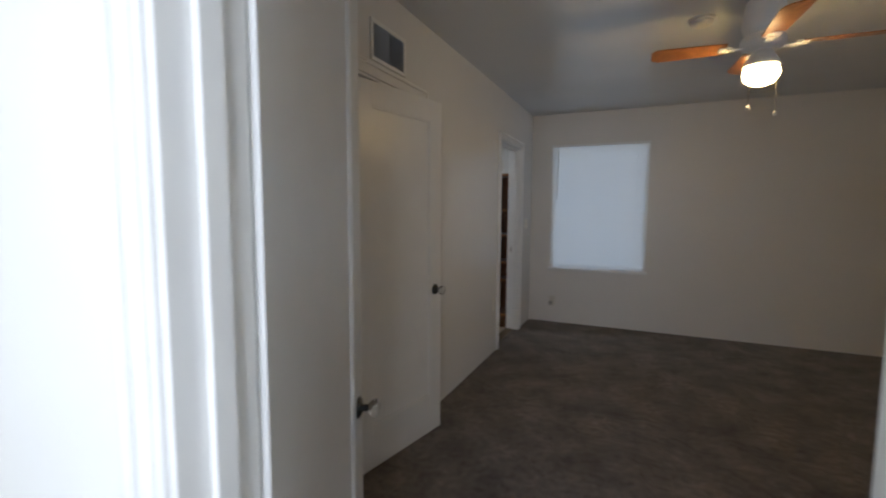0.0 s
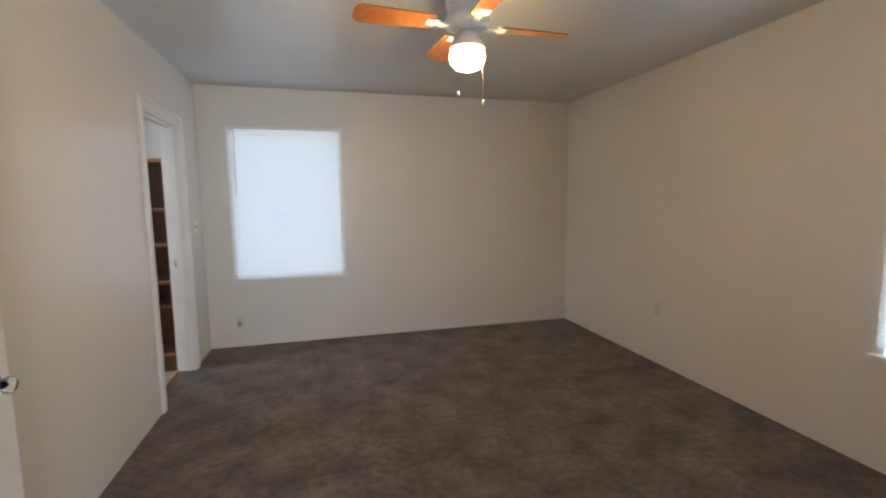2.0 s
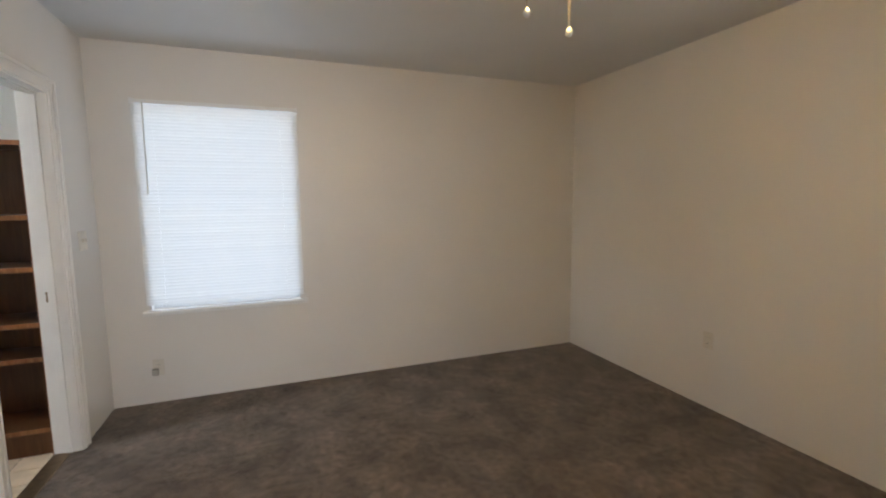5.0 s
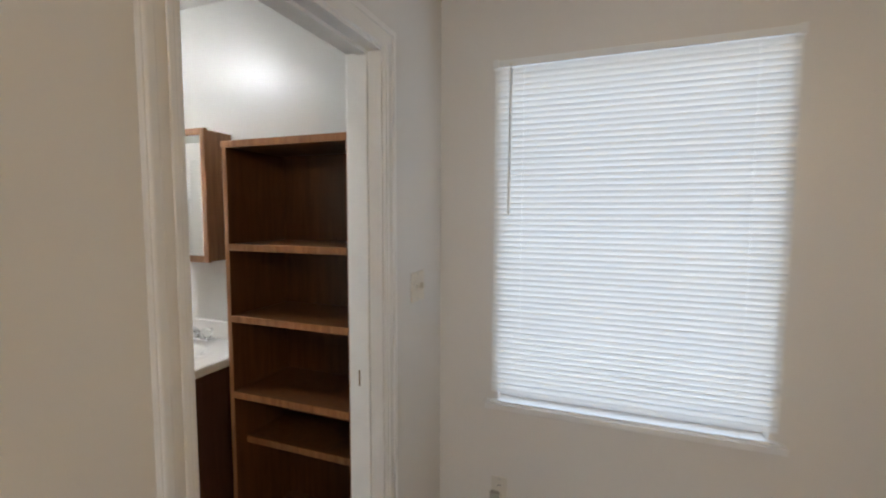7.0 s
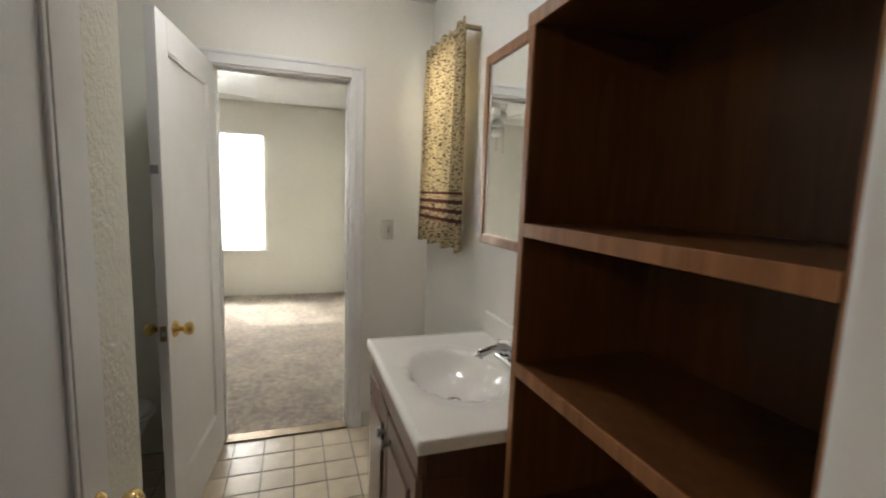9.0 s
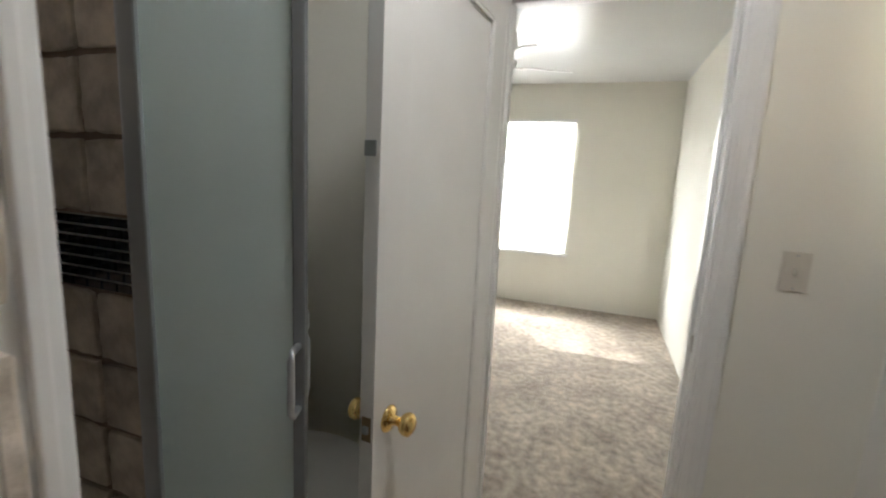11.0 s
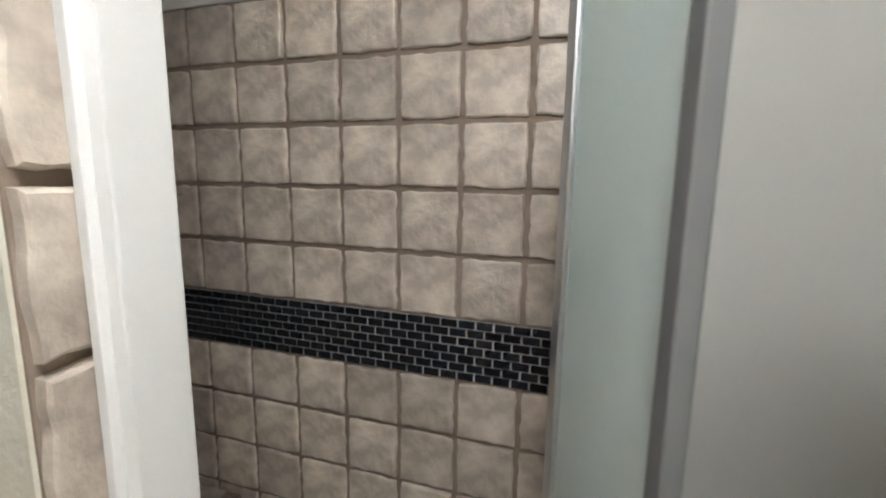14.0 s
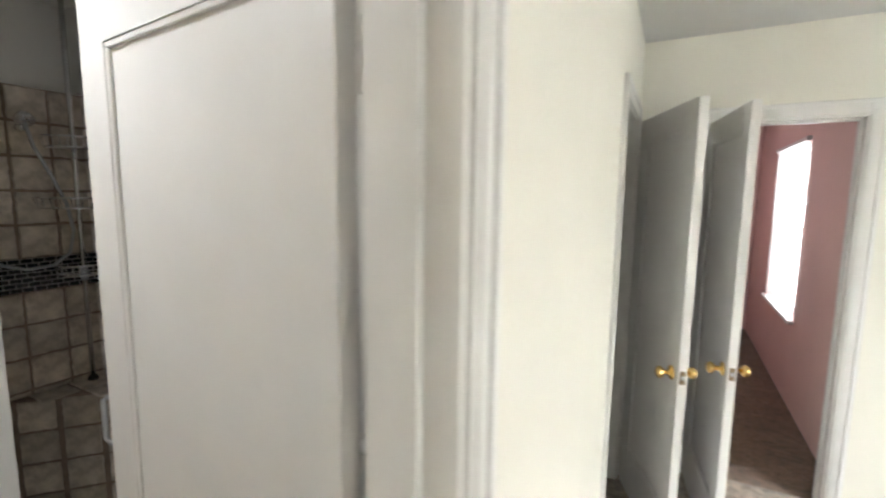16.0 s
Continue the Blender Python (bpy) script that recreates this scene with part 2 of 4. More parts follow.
def lathe(profile, axis="Z", seg=28):
    """A turned solid from (radius, height) pairs."""
    bm = bmesh.new()
    rings = []
    for r, h in profile:
        ring = []
        for i in range(seg):
            a = 2 * math.pi * i / seg
            x, y = r * math.cos(a), r * math.sin(a)
            ring.append(bm.verts.new({"Z": (x, y, h), "Y": (x, h, y), "X": (h, x, y)}[axis]))
        rings.append(ring)
    for a, b in zip(rings, rings[1:]):
        for i in range(seg):
            bm.faces.new((a[i], a[(i + 1) % seg], b[(i + 1) % seg], b[i]))
    bm.faces.new(rings[0])
    bm.faces.new(rings[-1])
    return bm


def tube(points, r, seg=10, closed=False):
    """A round bar along a line of points."""
    bm = bmesh.new()
    pts = [Vector(p) for p in points]
    rings = []
    k = len(pts)
    for i, p in enumerate(pts):
        a = pts[i - 1] if i or closed else p
        b = pts[(i + 1) % k] if i < k - 1 or closed else p
        d = (b - a).normalized()
        u = d.cross(Vector((0.13, 0.29, 1)) if abs(d.z) < 0.9 else Vector((1, 0.2, 0))).normalized()
        w = d.cross(u)
        rings.append([bm.verts.new(p + r * (math.cos(2 * math.pi * j / seg) * u + math.sin(2 * math.pi * j / seg) * w)) for j in range(seg)])
    for i in range(k if closed else k - 1):
        a, b = rings[i], rings[(i + 1) % k]
        for j in range(seg):
            bm.faces.new((a[j], a[(j + 1) % seg], b[(j + 1) % seg], b[j]))
    if not closed:
        bm.faces.new(rings[0])
        bm.faces.new(rings[-1])
    return bm


def moved(bm, m):
    bmesh.ops.transform(bm, matrix=m, verts=bm.verts)
    return bm


def part(name, bm, mat, parent, label="", smooth=False):
    o = new(name, bm if isinstance(bm, bpy.types.Mesh) else finish(name, bm, mat, smooth))
    o.parent = parent
    if label:
        tagged(o, label)
    return o


def thing(name, m, label, category, group="", kind=""):
    o = new(name)
    o.matrix_world = m
    return tagged(o, label, category, group, kind)


def solid(name, bm, mat, label, category, kind="", smooth=False, m=None):
    o = new(name, finish(name, bm, mat, smooth))
    if m:
        o.matrix_world = m
    return tagged(o, label, category, kind=kind)


def wall(name, x0, x1, y0, y1, mat, label, holes=(), h=2.44):
    """A wall with real openings; holes are (from, to, bottom, top) along its length."""
    bm = bmesh.new()
    along_x = (x1 - x0) > (y1 - y0)
    a, e = (x0, x1) if along_x else (y0, y1)

    def piece(u, v, z0, z1):
        if v - u > 1e-4 and z1 - z0 > 1e-4:
            add_box(bm, (u, y0, z0) if along_x else (x0, u, z0), (v, y1, z1) if along_x else (x1, v, z1))
    for u, v, z0, z1 in sorted(holes):
        piece(a, u, 0, h)
        piece(u, v, 0, z0)
        piece(u, v, z1, h)
        a = v
    piece(a, e, 0, h)
    return solid(name, bm, mat, label, "wall", "structure")


# ---- large structure ----
# first bedroom
wall("wall_bedroom_west", -0.12, 0.0, -4.98, 0.15, WALL_GLOSS, "white semi-gloss painted wall with two door openings", [(-1.275, -0.53, 0, 2.0), (-3.60, -2.90, 0, 1.99)])
wall("wall_bedroom_north", 0.0, 3.755, 0.0, 0.15, WALL, "white painted wall with one window", [(0.27, 1.25, 0.66, 2.05)])
wall("wall_bedroom_east", 3.755, 3.905, -4.98, 0.15, WALL, "white painted wall with one window", [(-4.00, -3.02, 0.60, 1.99)])
wall("wall_bedroom_south", 0.0, 3.755, -4.98, -4.86, WALL_GLOSS, "white painted wall with the entry doorway", [(0.725, 1.44, 0, 2.03)])
solid("floor_bedroom", box((-0.06, -4.92, -0.05), (3.80, 0.05, 0.0)), CARPET1, "dark brown cut-pile carpet with footmarks", "floor", "structure")
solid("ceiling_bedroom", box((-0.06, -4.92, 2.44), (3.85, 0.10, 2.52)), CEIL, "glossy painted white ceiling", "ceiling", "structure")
# hall behind the entry
wall("wall_hall_west", -0.05, 0.07, -6.6, -4.98, CREAM, "cream painted hall wall")
wall("wall_hall_east", 2.2, 2.32, -6.6, -4.98, CREAM, "cream painted hall wall")
wall("wall_hall_south", -0.05, 2.32, -6.72, -6.6, CREAM, "cream painted hall wall")
solid("floor_hall", box((-0.05, -6.7, -0.05), (2.3, -4.92, -0.001)), CARPET1, "dark brown hall carpet", "floor", "structure")
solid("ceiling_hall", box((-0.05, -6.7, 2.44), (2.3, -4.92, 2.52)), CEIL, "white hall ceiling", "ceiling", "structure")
# bedroom closet
wall("wall_closet_back", -0.84, -0.74, -3.76, -2.74, WALL, "plain closet wall")
wall("wall_closet_south", -0.84, -0.12, -3.86, -3.76, WALL, "plain closet wall")
wall("wall_closet_north", -0.84, -0.12, -2.74, -2.64, WALL, "plain closet wall")
solid("floor_closet", box((-0.80, -3.8, -0.05), (-0.06, -2.7, -0.002)), CARPET1, "dark carpet in the closet", "floor", "structure")
solid("ceiling_closet", box((-0.84, -3.86, 2.44), (-0.06, -2.64, 2.52)), CEIL, "closet ceiling", "ceiling", "structure")
# bathroom
wall("wall_bath_north", -2.42, -0.12, -0.205, -0.085, BATHWALL, "pale painted bathroom wall with a small window", [(-2.24, -1.88, 1.26, 2.04)])
wall("wall_bath_south", -2.42, -0.12, -2.36, -2.24, BATHWALL, "pale painted wall behind toilet and shower")
wall("wall_bath_west", -2.54, -2.42, -4.91, -0.18, CREAM, "painted wall between bathroom and second bedroom", [(-1.345, -0.645, 0, 2.0), (-3.46, -2.83, 0, 2.0)])
solid("floor_bath", box((-2.46, -2.29, -0.06), (-0.06, -0.15, -0.006)), FGROUT, "cream tiled bathroom floor with dark grout", "floor", "structure")
solid("ceiling_bath", box((-2.46, -2.3, 2.44), (-0.06, -0.1, 2.52)), BATHWALL, "painted bathroom ceiling", "ceiling", "structure")
wall("wall_shower_front", -1.055, -0.12, -1.42, -1.30, TEXTURED, "cream wall with orange-peel texture beside the shower")
wall("wall_shower_side", -1.58, -1.515, -2.24, -1.765, TEXTURED, "short textured partition between shower and toilet")
# second bedroom
wall("wall_second_north", -6.0, -2.54, -0.30, -0.18, CREAM, "plain cream painted wall")
wall("wall_second_west", -6.12, -6.0, -4.91, -0.18, CREAM, "cream painted wall with one window", [(-2.29, -1.33, 0.60, 2.03)])
wall("wall_second_south", -6.0, -2.54, -3.82, -3.70, CREAM, "cream painted wall with a doorway", [(-3.53, -2.87, 0, 2.0)])
solid("floor_second_bedroom", box((-6.05, -3.76, -0.05), (-2.46, -0.25, 0.0)), CARPET2, "beige cut-pile carpet", "floor", "structure")
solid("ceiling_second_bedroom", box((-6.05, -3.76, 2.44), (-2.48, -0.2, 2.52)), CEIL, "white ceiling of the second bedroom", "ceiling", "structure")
wall("wall_second_closet_back", -1.82, -1.72, -3.62, -2.64, CREAM, "plain closet wall")
wall("wall_second_closet_south", -2.42, -1.82, -3.62, -3.52, CREAM, "plain closet wall")
wall("wall_second_closet_north", -2.42, -1.82, -2.74, -2.64, CREAM, "plain closet wall")
solid("floor_second_closet", box((-2.46, -3.6, -0.05), (-1.8, -2.7, -0.002)), CARPET2, "carpet in the second closet", "floor", "structure")
solid("ceiling_second_closet", box((-2.47, -3.62, 2.44), (-1.72, -2.64, 2.52)), CEIL, "closet ceiling", "ceiling", "structure")
# pink room
wall("wall_pink_west", -3.74, -3.62, -7.3, -3.82, PINK, "pink painted wall with a window", [(-6.2, -5.15, 0.66, 2.03)])
wall("wall_pink_east", -2.54, -2.42, -7.3, -4.91, PINK, "pink painted wall")
wall("wall_pink_south", -3.74, -2.42, -7.42, -7.3, PINK, "pink painted wall")
solid("floor_pink", box((-3.7, -7.35, -0.05), (-2.44, -3.76, -0.001)), CARPET3, "rust-brown carpet in the pink room", "floor", "structure")
solid("ceiling_pink", box((-3.74, -7.42, 2.44), (-2.42, -3.77, 2.52)), CEIL, "white ceiling of the pink room", "ceiling", "structure")
solid("ground", box((-60, -60, -0.4), (60, 60, -0.3)), GROUND, "dry bare ground outside the house", "ground", "structure")


# ---- doorways ----
def casing(name, m, width, height, depth, both=True, label="white gloss painted door casing with stepped profile"):
    """Frame of a doorway: local x across the opening, y through the wall (0 is the front face), z up."""
    o = thing(name, m, label, "door frame", kind="structure")
    w = 0.062
    j = bmesh.new()
    for s in (-1, 1):
        add_box(j, (s * width / 2, -0.004, 0), (s * (width / 2 - 0.018), depth + 0.004, height - 0.018), 0.002)
    add_box(j, (-width / 2, -0.004, height - 0.018), (width / 2, depth + 0.004, height), 0.002)
    part("jamb", j, TRIM, o)
    st = bmesh.new()
    for s in (-1, 1):
        add_box(st, (s * (width / 2 - 0.018), depth * 0.35, 0), (s * (width / 2 - 0.030), depth * 0.35 + 0.035, height - 0.03), 0.002)
    add_box(st, (-width / 2 + 0.018, depth * 0.35, height - 0.030), (width / 2 - 0.018, depth * 0.35 + 0.035, height - 0.018), 0.002)
    part("stop", st, TRIM, o)
    for face in ((-1, 1) if both else (-1,)):
        y = 0 if face < 0 else depth
        c = bmesh.new()
        for s in (-1, 1):
            add_box(c, (s * (width / 2 - 0.008), y, 0), (s * (width / 2 + w), y + face * 0.014, height + w), 0.004)
            add_box(c, (s * (width / 2 + w - 0.022), y + face * 0.013, 0), (s * (width / 2 + w - 0.003), y + face * 0.021, height + w - 0.003), 0.004)
            add_box(c, (s * (width / 2 + 0.004), y + face * 0.013, 0), (s * (width / 2 + 0.018), y + face * 0.018, height + 0.01), 0.003)
        add_box(c, (-width / 2 + 0.008, y, height - 0.008), (width / 2 - 0.008, y + face * 0.014, height + w), 0.004)
        add_box(c, (-width / 2 - 0.04, y + face * 0.013, height + w - 0.022), (width / 2 + 0.04, y + face * 0.021, height + w - 0.003), 0.004)
        part("casing", c, TRIM, o)
    return o


def knob(parent, x, z, y, s, mat, rose=0.031, ball=0.026, label="", glass=False):
    """A door knob on the face y, pointing to s."""
    k = part("knob", moved(lathe([(rose, 0), (rose, 0.004), (rose * 0.75, 0.010), (0.011, 0.014), (0.010, 0.034)], "Y"), Matrix.Diagonal((1, s, 1, 1)) @ Matrix.Identity(4)), mat, parent, label, True)
    k.location = (x, y, z)
    b = part("grip", moved(lathe([(0.010, 0.030), (ball * 0.8, 0.037), (ball, 0.047), (ball * 0.96, 0.057), (ball * 0.6, 0.064), (0.004, 0.066)], "Y"), Matrix.Diagonal((1, s, 1, 1))), CLEAR if glass else mat, k, "faceted clear glass knob" if glass else "", True)
    return k


def door(name, m, width, height, label, knob_mat=BRASS, knob_z=0.92, glass=False, group=""):
    """One-panel door: hinge at local x 0, leaf along +x, thickness along +y."""
    o = thing(name, m, label, "door", group)
    t, st = 0.035, 0.105
    z0 = 0.012
    leaf = bmesh.new()
    add_box(leaf, (0, 0, z0), (st, t, height), 0.002)
    add_box(leaf, (width - st, 0, z0), (width, t, height), 0.002)
    add_box(leaf, (st, 0, z0), (width - st, t, 0.235), 0.0)
    add_box(leaf, (st, 0, height - 0.115), (width - st, t, height), 0.0)
    part("leaf_frame", leaf, DOORP, o)
    pn = box((st, 0.009, 0.235), (width - st, t - 0.009, height - 0.115))
    part("panel", pn, DOORP, o)
    md = bmesh.new()
    for y0, y1 in ((0.002, 0.009), (t - 0.009, t - 0.002)):
        for x0, x1 in ((st, st + 0.012), (width - st - 0.012, width - st)):
            add_box(md, (x0, y0, 0.235), (x1, y1, height - 0.115), 0.003)
        add_box(md, (st + 0.012, y0, 0.235), (width - st - 0.012, y1, 0.247), 0.003)
        add_box(md, (st + 0.012, y0, height - 0.127), (width - st - 0.012, y1, height - 0.115), 0.003)
    part("moulding", md, DOORP, o)
    knob(o, width - 0.06, knob_z, t, 1, knob_mat, glass=glass)
    knob(o, width - 0.06, knob_z, 0, -1, knob_mat, glass=glass)
    part("latch_plate", box((width - 0.001, 0.006, knob_z - 0.028), (width + 0.0015, t - 0.006, knob_z + 0.028), 0.0005), AGEDBRASS if knob_mat is BRASS else STEEL, o)
    part("latch_bolt", box((width, 0.011, knob_z - 0.008), (width + 0.008, t - 0.011, knob_z + 0.008), 0.002), STEEL, o)
    for hz in (0.22, height - 0.22):
        part("hinge", moved(lathe([(0.006, -0.045), (0.007, -0.042), (0.007, 0.042), (0.006, 0.045)], "Z", 12), Matrix.Translation((-0.006, t * 0.0 - 0.004, hz))), TRIM, o)
    return o


casing("door_1", pose(0, -0.9025, 0, 0, 0, 90), 0.745, 2.0, 0.12)
casing("door_2", pose(-2.42, -0.995, 0, 0, 0, 90), 0.70, 2.0, 0.12)
casing("door_3", pose(1.0825, -4.86, 0, 0, 0, 180), 0.715, 2.03, 0.12)
casing("door_4", pose(-3.20, -3.70, 0, 0, 0, 180), 0.66, 2.0, 0.12)
casing("door_5", pose(-2.54, -3.145, 0, 0, 0, -90), 0.63, 2.0, 0.12, both=False)
casing("door_6", pose(0, -3.25, 0, 0, 0, 90), 0.70, 1.99, 0.12, both=False)


def yaw_of(a, b):
    return math.degrees(math.atan2(b[1] - a[1], b[0] - a[0]))


def leaf(name, a, b, width, height, label, **k):
    return door(name, pose(a[0], a[1], 0, 0, 0, yaw_of(a, b)), width, height, label, **k)


leaf("entry_door", (0.75, -4.845), (0.473, -4.205), 0.68, 2.0, "white painted one-panel entry door standing wide open", knob_mat=BLACK, glass=True, knob_z=0.76)
leaf("closet_door", (0.012, -3.585), (0.15, -2.92), 0.675, 1.95, "white painted one-panel closet door standing slightly ajar", knob_mat=BLACK, glass=True, knob_z=0.87)
leaf("bathroom_door", (-0.05, -1.24), (-0.79, -1.265), 0.725, 1.98, "white painted bathroom door opened flat against the wall", knob_z=0.86)
connecting = leaf("connecting_door", (-2.385, -1.355), (-1.69, -1.42), 0.70, 1.98, "white one-panel door with brass knob, opened into the bathroom", knob_z=0.86)
leaf("second_closet_door", (-2.565, -3.45), (-2.80, -2.90), 0.60, 1.98, "white closet door with brass knobs standing open", knob_z=0.86, group="open doors in the second bedroom")
leaf("pink_room_door", (-2.88, -3.68), (-2.985, -3.05), 0.64, 1.98, "white door with brass knobs opened into the second bedroom", knob_z=0.86, group="open doors in the second bedroom")

part("bolt_keeper", box((0.688, -0.001, 1.43), (0.7022, 0.026, 1.46), 0.001), STEEL, connecting, "small grey metal bolt keeper")

part_plate = [("strike_plate", (-0.075, -0.549, 0.90)), ("strike_plate", (-2.475, -0.664, 0.91))]
for nm, (x, y, z) in part_plate:
    solid(nm, box((x - 0.014, y - 0.0015, z - 0.028), (x + 0.014, y + 0.001, z + 0.028), 0.0005), AGEDBRASS, "aged brass strike plate on the door jamb", "strike plate")


# ---- windows and blinds ----
def window(name, m, w, h, depth, label="white sash window with a sill"):
    """Local x along the wall, y outwards, origin at the opening's bottom middle on the inner face."""
    o = thing(name, m, label, "window", kind="structure")
    f = bmesh.new()
    for s in (-1, 1):
        add_box(f, (s * w / 2, depth * 0.4, 0), (s * (w / 2 - 0.045), depth * 0.75, h), 0.003)
    add_box(f, (-w / 2 + 0.045, depth * 0.4, 0), (w / 2 - 0.045, depth * 0.75, 0.05), 0.003)
    add_box(f, (-w / 2 + 0.045, depth * 0.4, h - 0.045), (w / 2 - 0.045, depth * 0.75, h), 0.003)
    add_box(f, (-w / 2 + 0.045, depth * 0.4, h / 2 - 0.022), (w / 2 - 0.045, depth * 0.75, h / 2 + 0.022), 0.003)
    part("window_frame", f, VINYL, o)
    part("window_sill", box((-w / 2 - 0.05, -0.045, -0.028), (w / 2 + 0.05, depth * 0.4, -0.002), 0.004), TRIM, o)
    for z0, z1 in ((0.05, h / 2 - 0.022), (h / 2 + 0.022, h - 0.045)):
        g = part("pane", box((-w / 2 + 0.045, depth * 0.56, z0), (w / 2 - 0.045, depth * 0.56 + 0.004, z1)), CLEAR, o)
        g.visible_shadow = False
    return o


def blind(m, w, h, tilt, label, wand=True):
    """Venetian blind hung from its head rail; local origin at the top middle, y towards the room is negative."""
    o = thing("window_blind", m, label, "window blind", "venetian blinds")
    part("head_rail", box((-w / 2, -0.018, -0.028), (w / 2, 0.012, 0), 0.002), VINYL, o)
    sl = bmesh.new()
    n = 5
    rows = []
    for i in range(n):
        u = -0.0135 + 0.027 * i / (n - 1)
        z = 0.0022 * (1 - (u / 0.0135) ** 2)
        rows.append([sl.verts.new((x, u, z)) for x in (-w / 2 + 0.004, w / 2 - 0.004)])
    for a, b in zip(rows, rows[1:]):
        sl.faces.new((a[0], a[1], b[1], b[0]))
    me = finish("slat", sl, SLAT, True)
    pitch = 0.0225
    k = int((h - 0.055) / pitch)
    for i in range(k):
        s = part("slat", me, SLAT, o)
        s.matrix_local = pose(random.uniform(-0.0015, 0.0015), -0.003, -0.042 - i * pitch, tilt + random.uniform(-3, 3), random.uniform(-0.1, 0.1), 0)
    part("bottom_rail", box((-w / 2 + 0.002, -0.014, -h), (w / 2 - 0.002, 0.008, -h + 0.012), 0.003), VINYL, o)
    for x in (-w * 0.38, w * 0.38):
        part("ladder_cord", tube([(x, -0.018, -0.02), (x, -0.018, -h + 0.01)], 0.0010, 6), VINYL, o)
    if wand:
        part("tilt_wand", tube([(-w / 2 + 0.075, -0.03, -0.02), (-w / 2 + 0.072, -0.034, -0.62)], 0.0042, 8), PLASTIC, o, "translucent plastic tilt wand")
    for x in (-w / 2, w / 2 - 0.022):
        part("bracket", box((x, -0.022, -0.032), (x + 0.022, 0.012, 0.004), 0.002), VINYL, o)
    return o


window("window_1", pose(0.76, 0, 0.66), 0.98, 1.39, 0.15)
blind(pose(0.76, -0.016, 2.08), 1.04, 1.425, -66, "closed white venetian blind glowing with daylight")
window("window_2", pose(3.755, -3.51, 0.60, 0, 0, -90), 0.98, 1.39, 0.15)
blind(pose(3.739, -3.51, 2.015, 0, 0, -90), 1.04, 1.425, -66, "closed white venetian blind glowing with daylight")
window("window_3", pose(-2.06, -0.205, 1.26), 0.36, 0.78, 0.12, "small bathroom window behind a curtain")
window("window_4", pose(-6.0, -1.81, 0.60, 0, 0, 90), 0.96, 1.43, 0.12)
blind(pose(-5.984, -1.81, 2.06, 0, 0, 90), 1.0, 1.46, 52, "open white venetian blind full of glare", wand=False)
window("window_5", pose(-3.62, -5.675, 0.66, 0, 0, 90), 1.05, 1.37, 0.12)
blind(pose(-3.604, -5.675, 2.06, 0, 0, 90), 1.10, 1.42, -50, "white venetian blind in a pink wall", wand=False)


# ---- ceiling fan ----
def ceiling_fan(m, lit, label, turn=0, blade_mat=FANWOOD):
    o = thing("ceiling_fan", m, label, "ceiling fan")
    part("canopy", lathe([(0.062, 0.05), (0.085, 0.03), (0.098, -0.05), (0.100, -0.09), (0.090, -0.125), (0.058, -0.14)]), TRIM, o, "white ceiling canopy", True)
    part("motor_housing", lathe([(0.06, -0.135), (0.094, -0.15), (0.104, -0.17), (0.098, -0.20), (0.065, -0.215), (0.04, -0.22)]), TRIM, o, "white ribbed motor housing", True)
    part("light_fitter", lathe([(0.04, -0.215), (0.055, -0.24), (0.075, -0.27), (0.085, -0.295), (0.080, -0.30)]), TRIM, o, "", True)
    part("globe", lathe([(0.066, -0.300), (0.078, -0.312), (0.083, -0.332), (0.077, -0.358), (0.056, -0.382), (0.028, -0.392), (0.005, -0.395)]), GLOBE if lit else CERAMIC, o, "lit opal glass globe" if lit else "opal glass globe", True)
    for i in range(4):
        a = turn + i * 90
        r = Matrix.Rotation(radians(a), 4, "Z")
        arm = bmesh.new()
        add_box(arm, (0.075, -0.018, -0.205), (0.16, 0.018, -0.198), 0.002)
        add_box(arm, (0.14, -0.035, -0.199), (0.20, 0.035, -0.193), 0.002)
        part("blade_iron", moved(arm, r), TRIM, o)
        bl = bmesh.new()
        outline = [(0.165, -0.050), (0.30, -0.058), (0.49, -0.064), (0.515, -0.052), (0.527, -0.030), (0.527, 0.030), (0.515, 0.052), (0.49, 0.064), (0.30, 0.058), (0.165, 0.050)]
        top = [bl.verts.new((x, y, 0.003)) for x, y in outline]
        low = [bl.verts.new((x, y, -0.003)) for x, y in outline]
        bl.faces.new(top)
        bl.faces.new(low[::-1])
        for q in range(len(outline)):
            bl.faces.new((top[q], low[q], low[(q + 1) % len(outline)], top[(q + 1) % len(outline)]))
        part("blade", moved(bl, r @ Matrix.Translation((0, 0, -0.190)) @ Matrix.Rotation(radians(11), 4, "X")), blade_mat, o, "honey oak fan blade")
    for x, y, ln in ((0.055, -0.05, 0.17), (-0.05, -0.03, 0.13)):
        part("pull_chain", tube([(x, y, -0.27), (x * 1.1, y * 1.1, -0.37 - ln)], 0.0014, 6), AGEDBRASS, o)
        part("chain_pendant", moved(lathe([(0.002, 0.012), (0.007, 0.004), (0.008, -0.006), (0.003, -0.014)], "Z", 12), Matrix.Translation((x * 1.1, y * 1.1, -0.38 - ln))), PLASTIC, o, "", True)
    return o


ceiling_fan(pose(*FAN, 2.39), True, "white ceiling fan with oak blades and lit globe", FAN_TURN)
ceiling_fan(pose(-4.2, -1.75, 2.39), False, "white ceiling fan with an unlit globe", 30, VINYL)
sd = thing("smoke_detector", pose(1.50, -2.28, 2.44), "round white smoke detector on the ceiling", "smoke detector")
part("base", lathe([(0.070, 0), (0.070, -0.010), (0.066, -0.014)]), PLASTIC, sd, "", True)
part("cover", lathe([(0.060, -0.012), (0.060, -0.030), (0.045, -0.040), (0.02, -0.042)]), PLASTIC, sd, "", True)


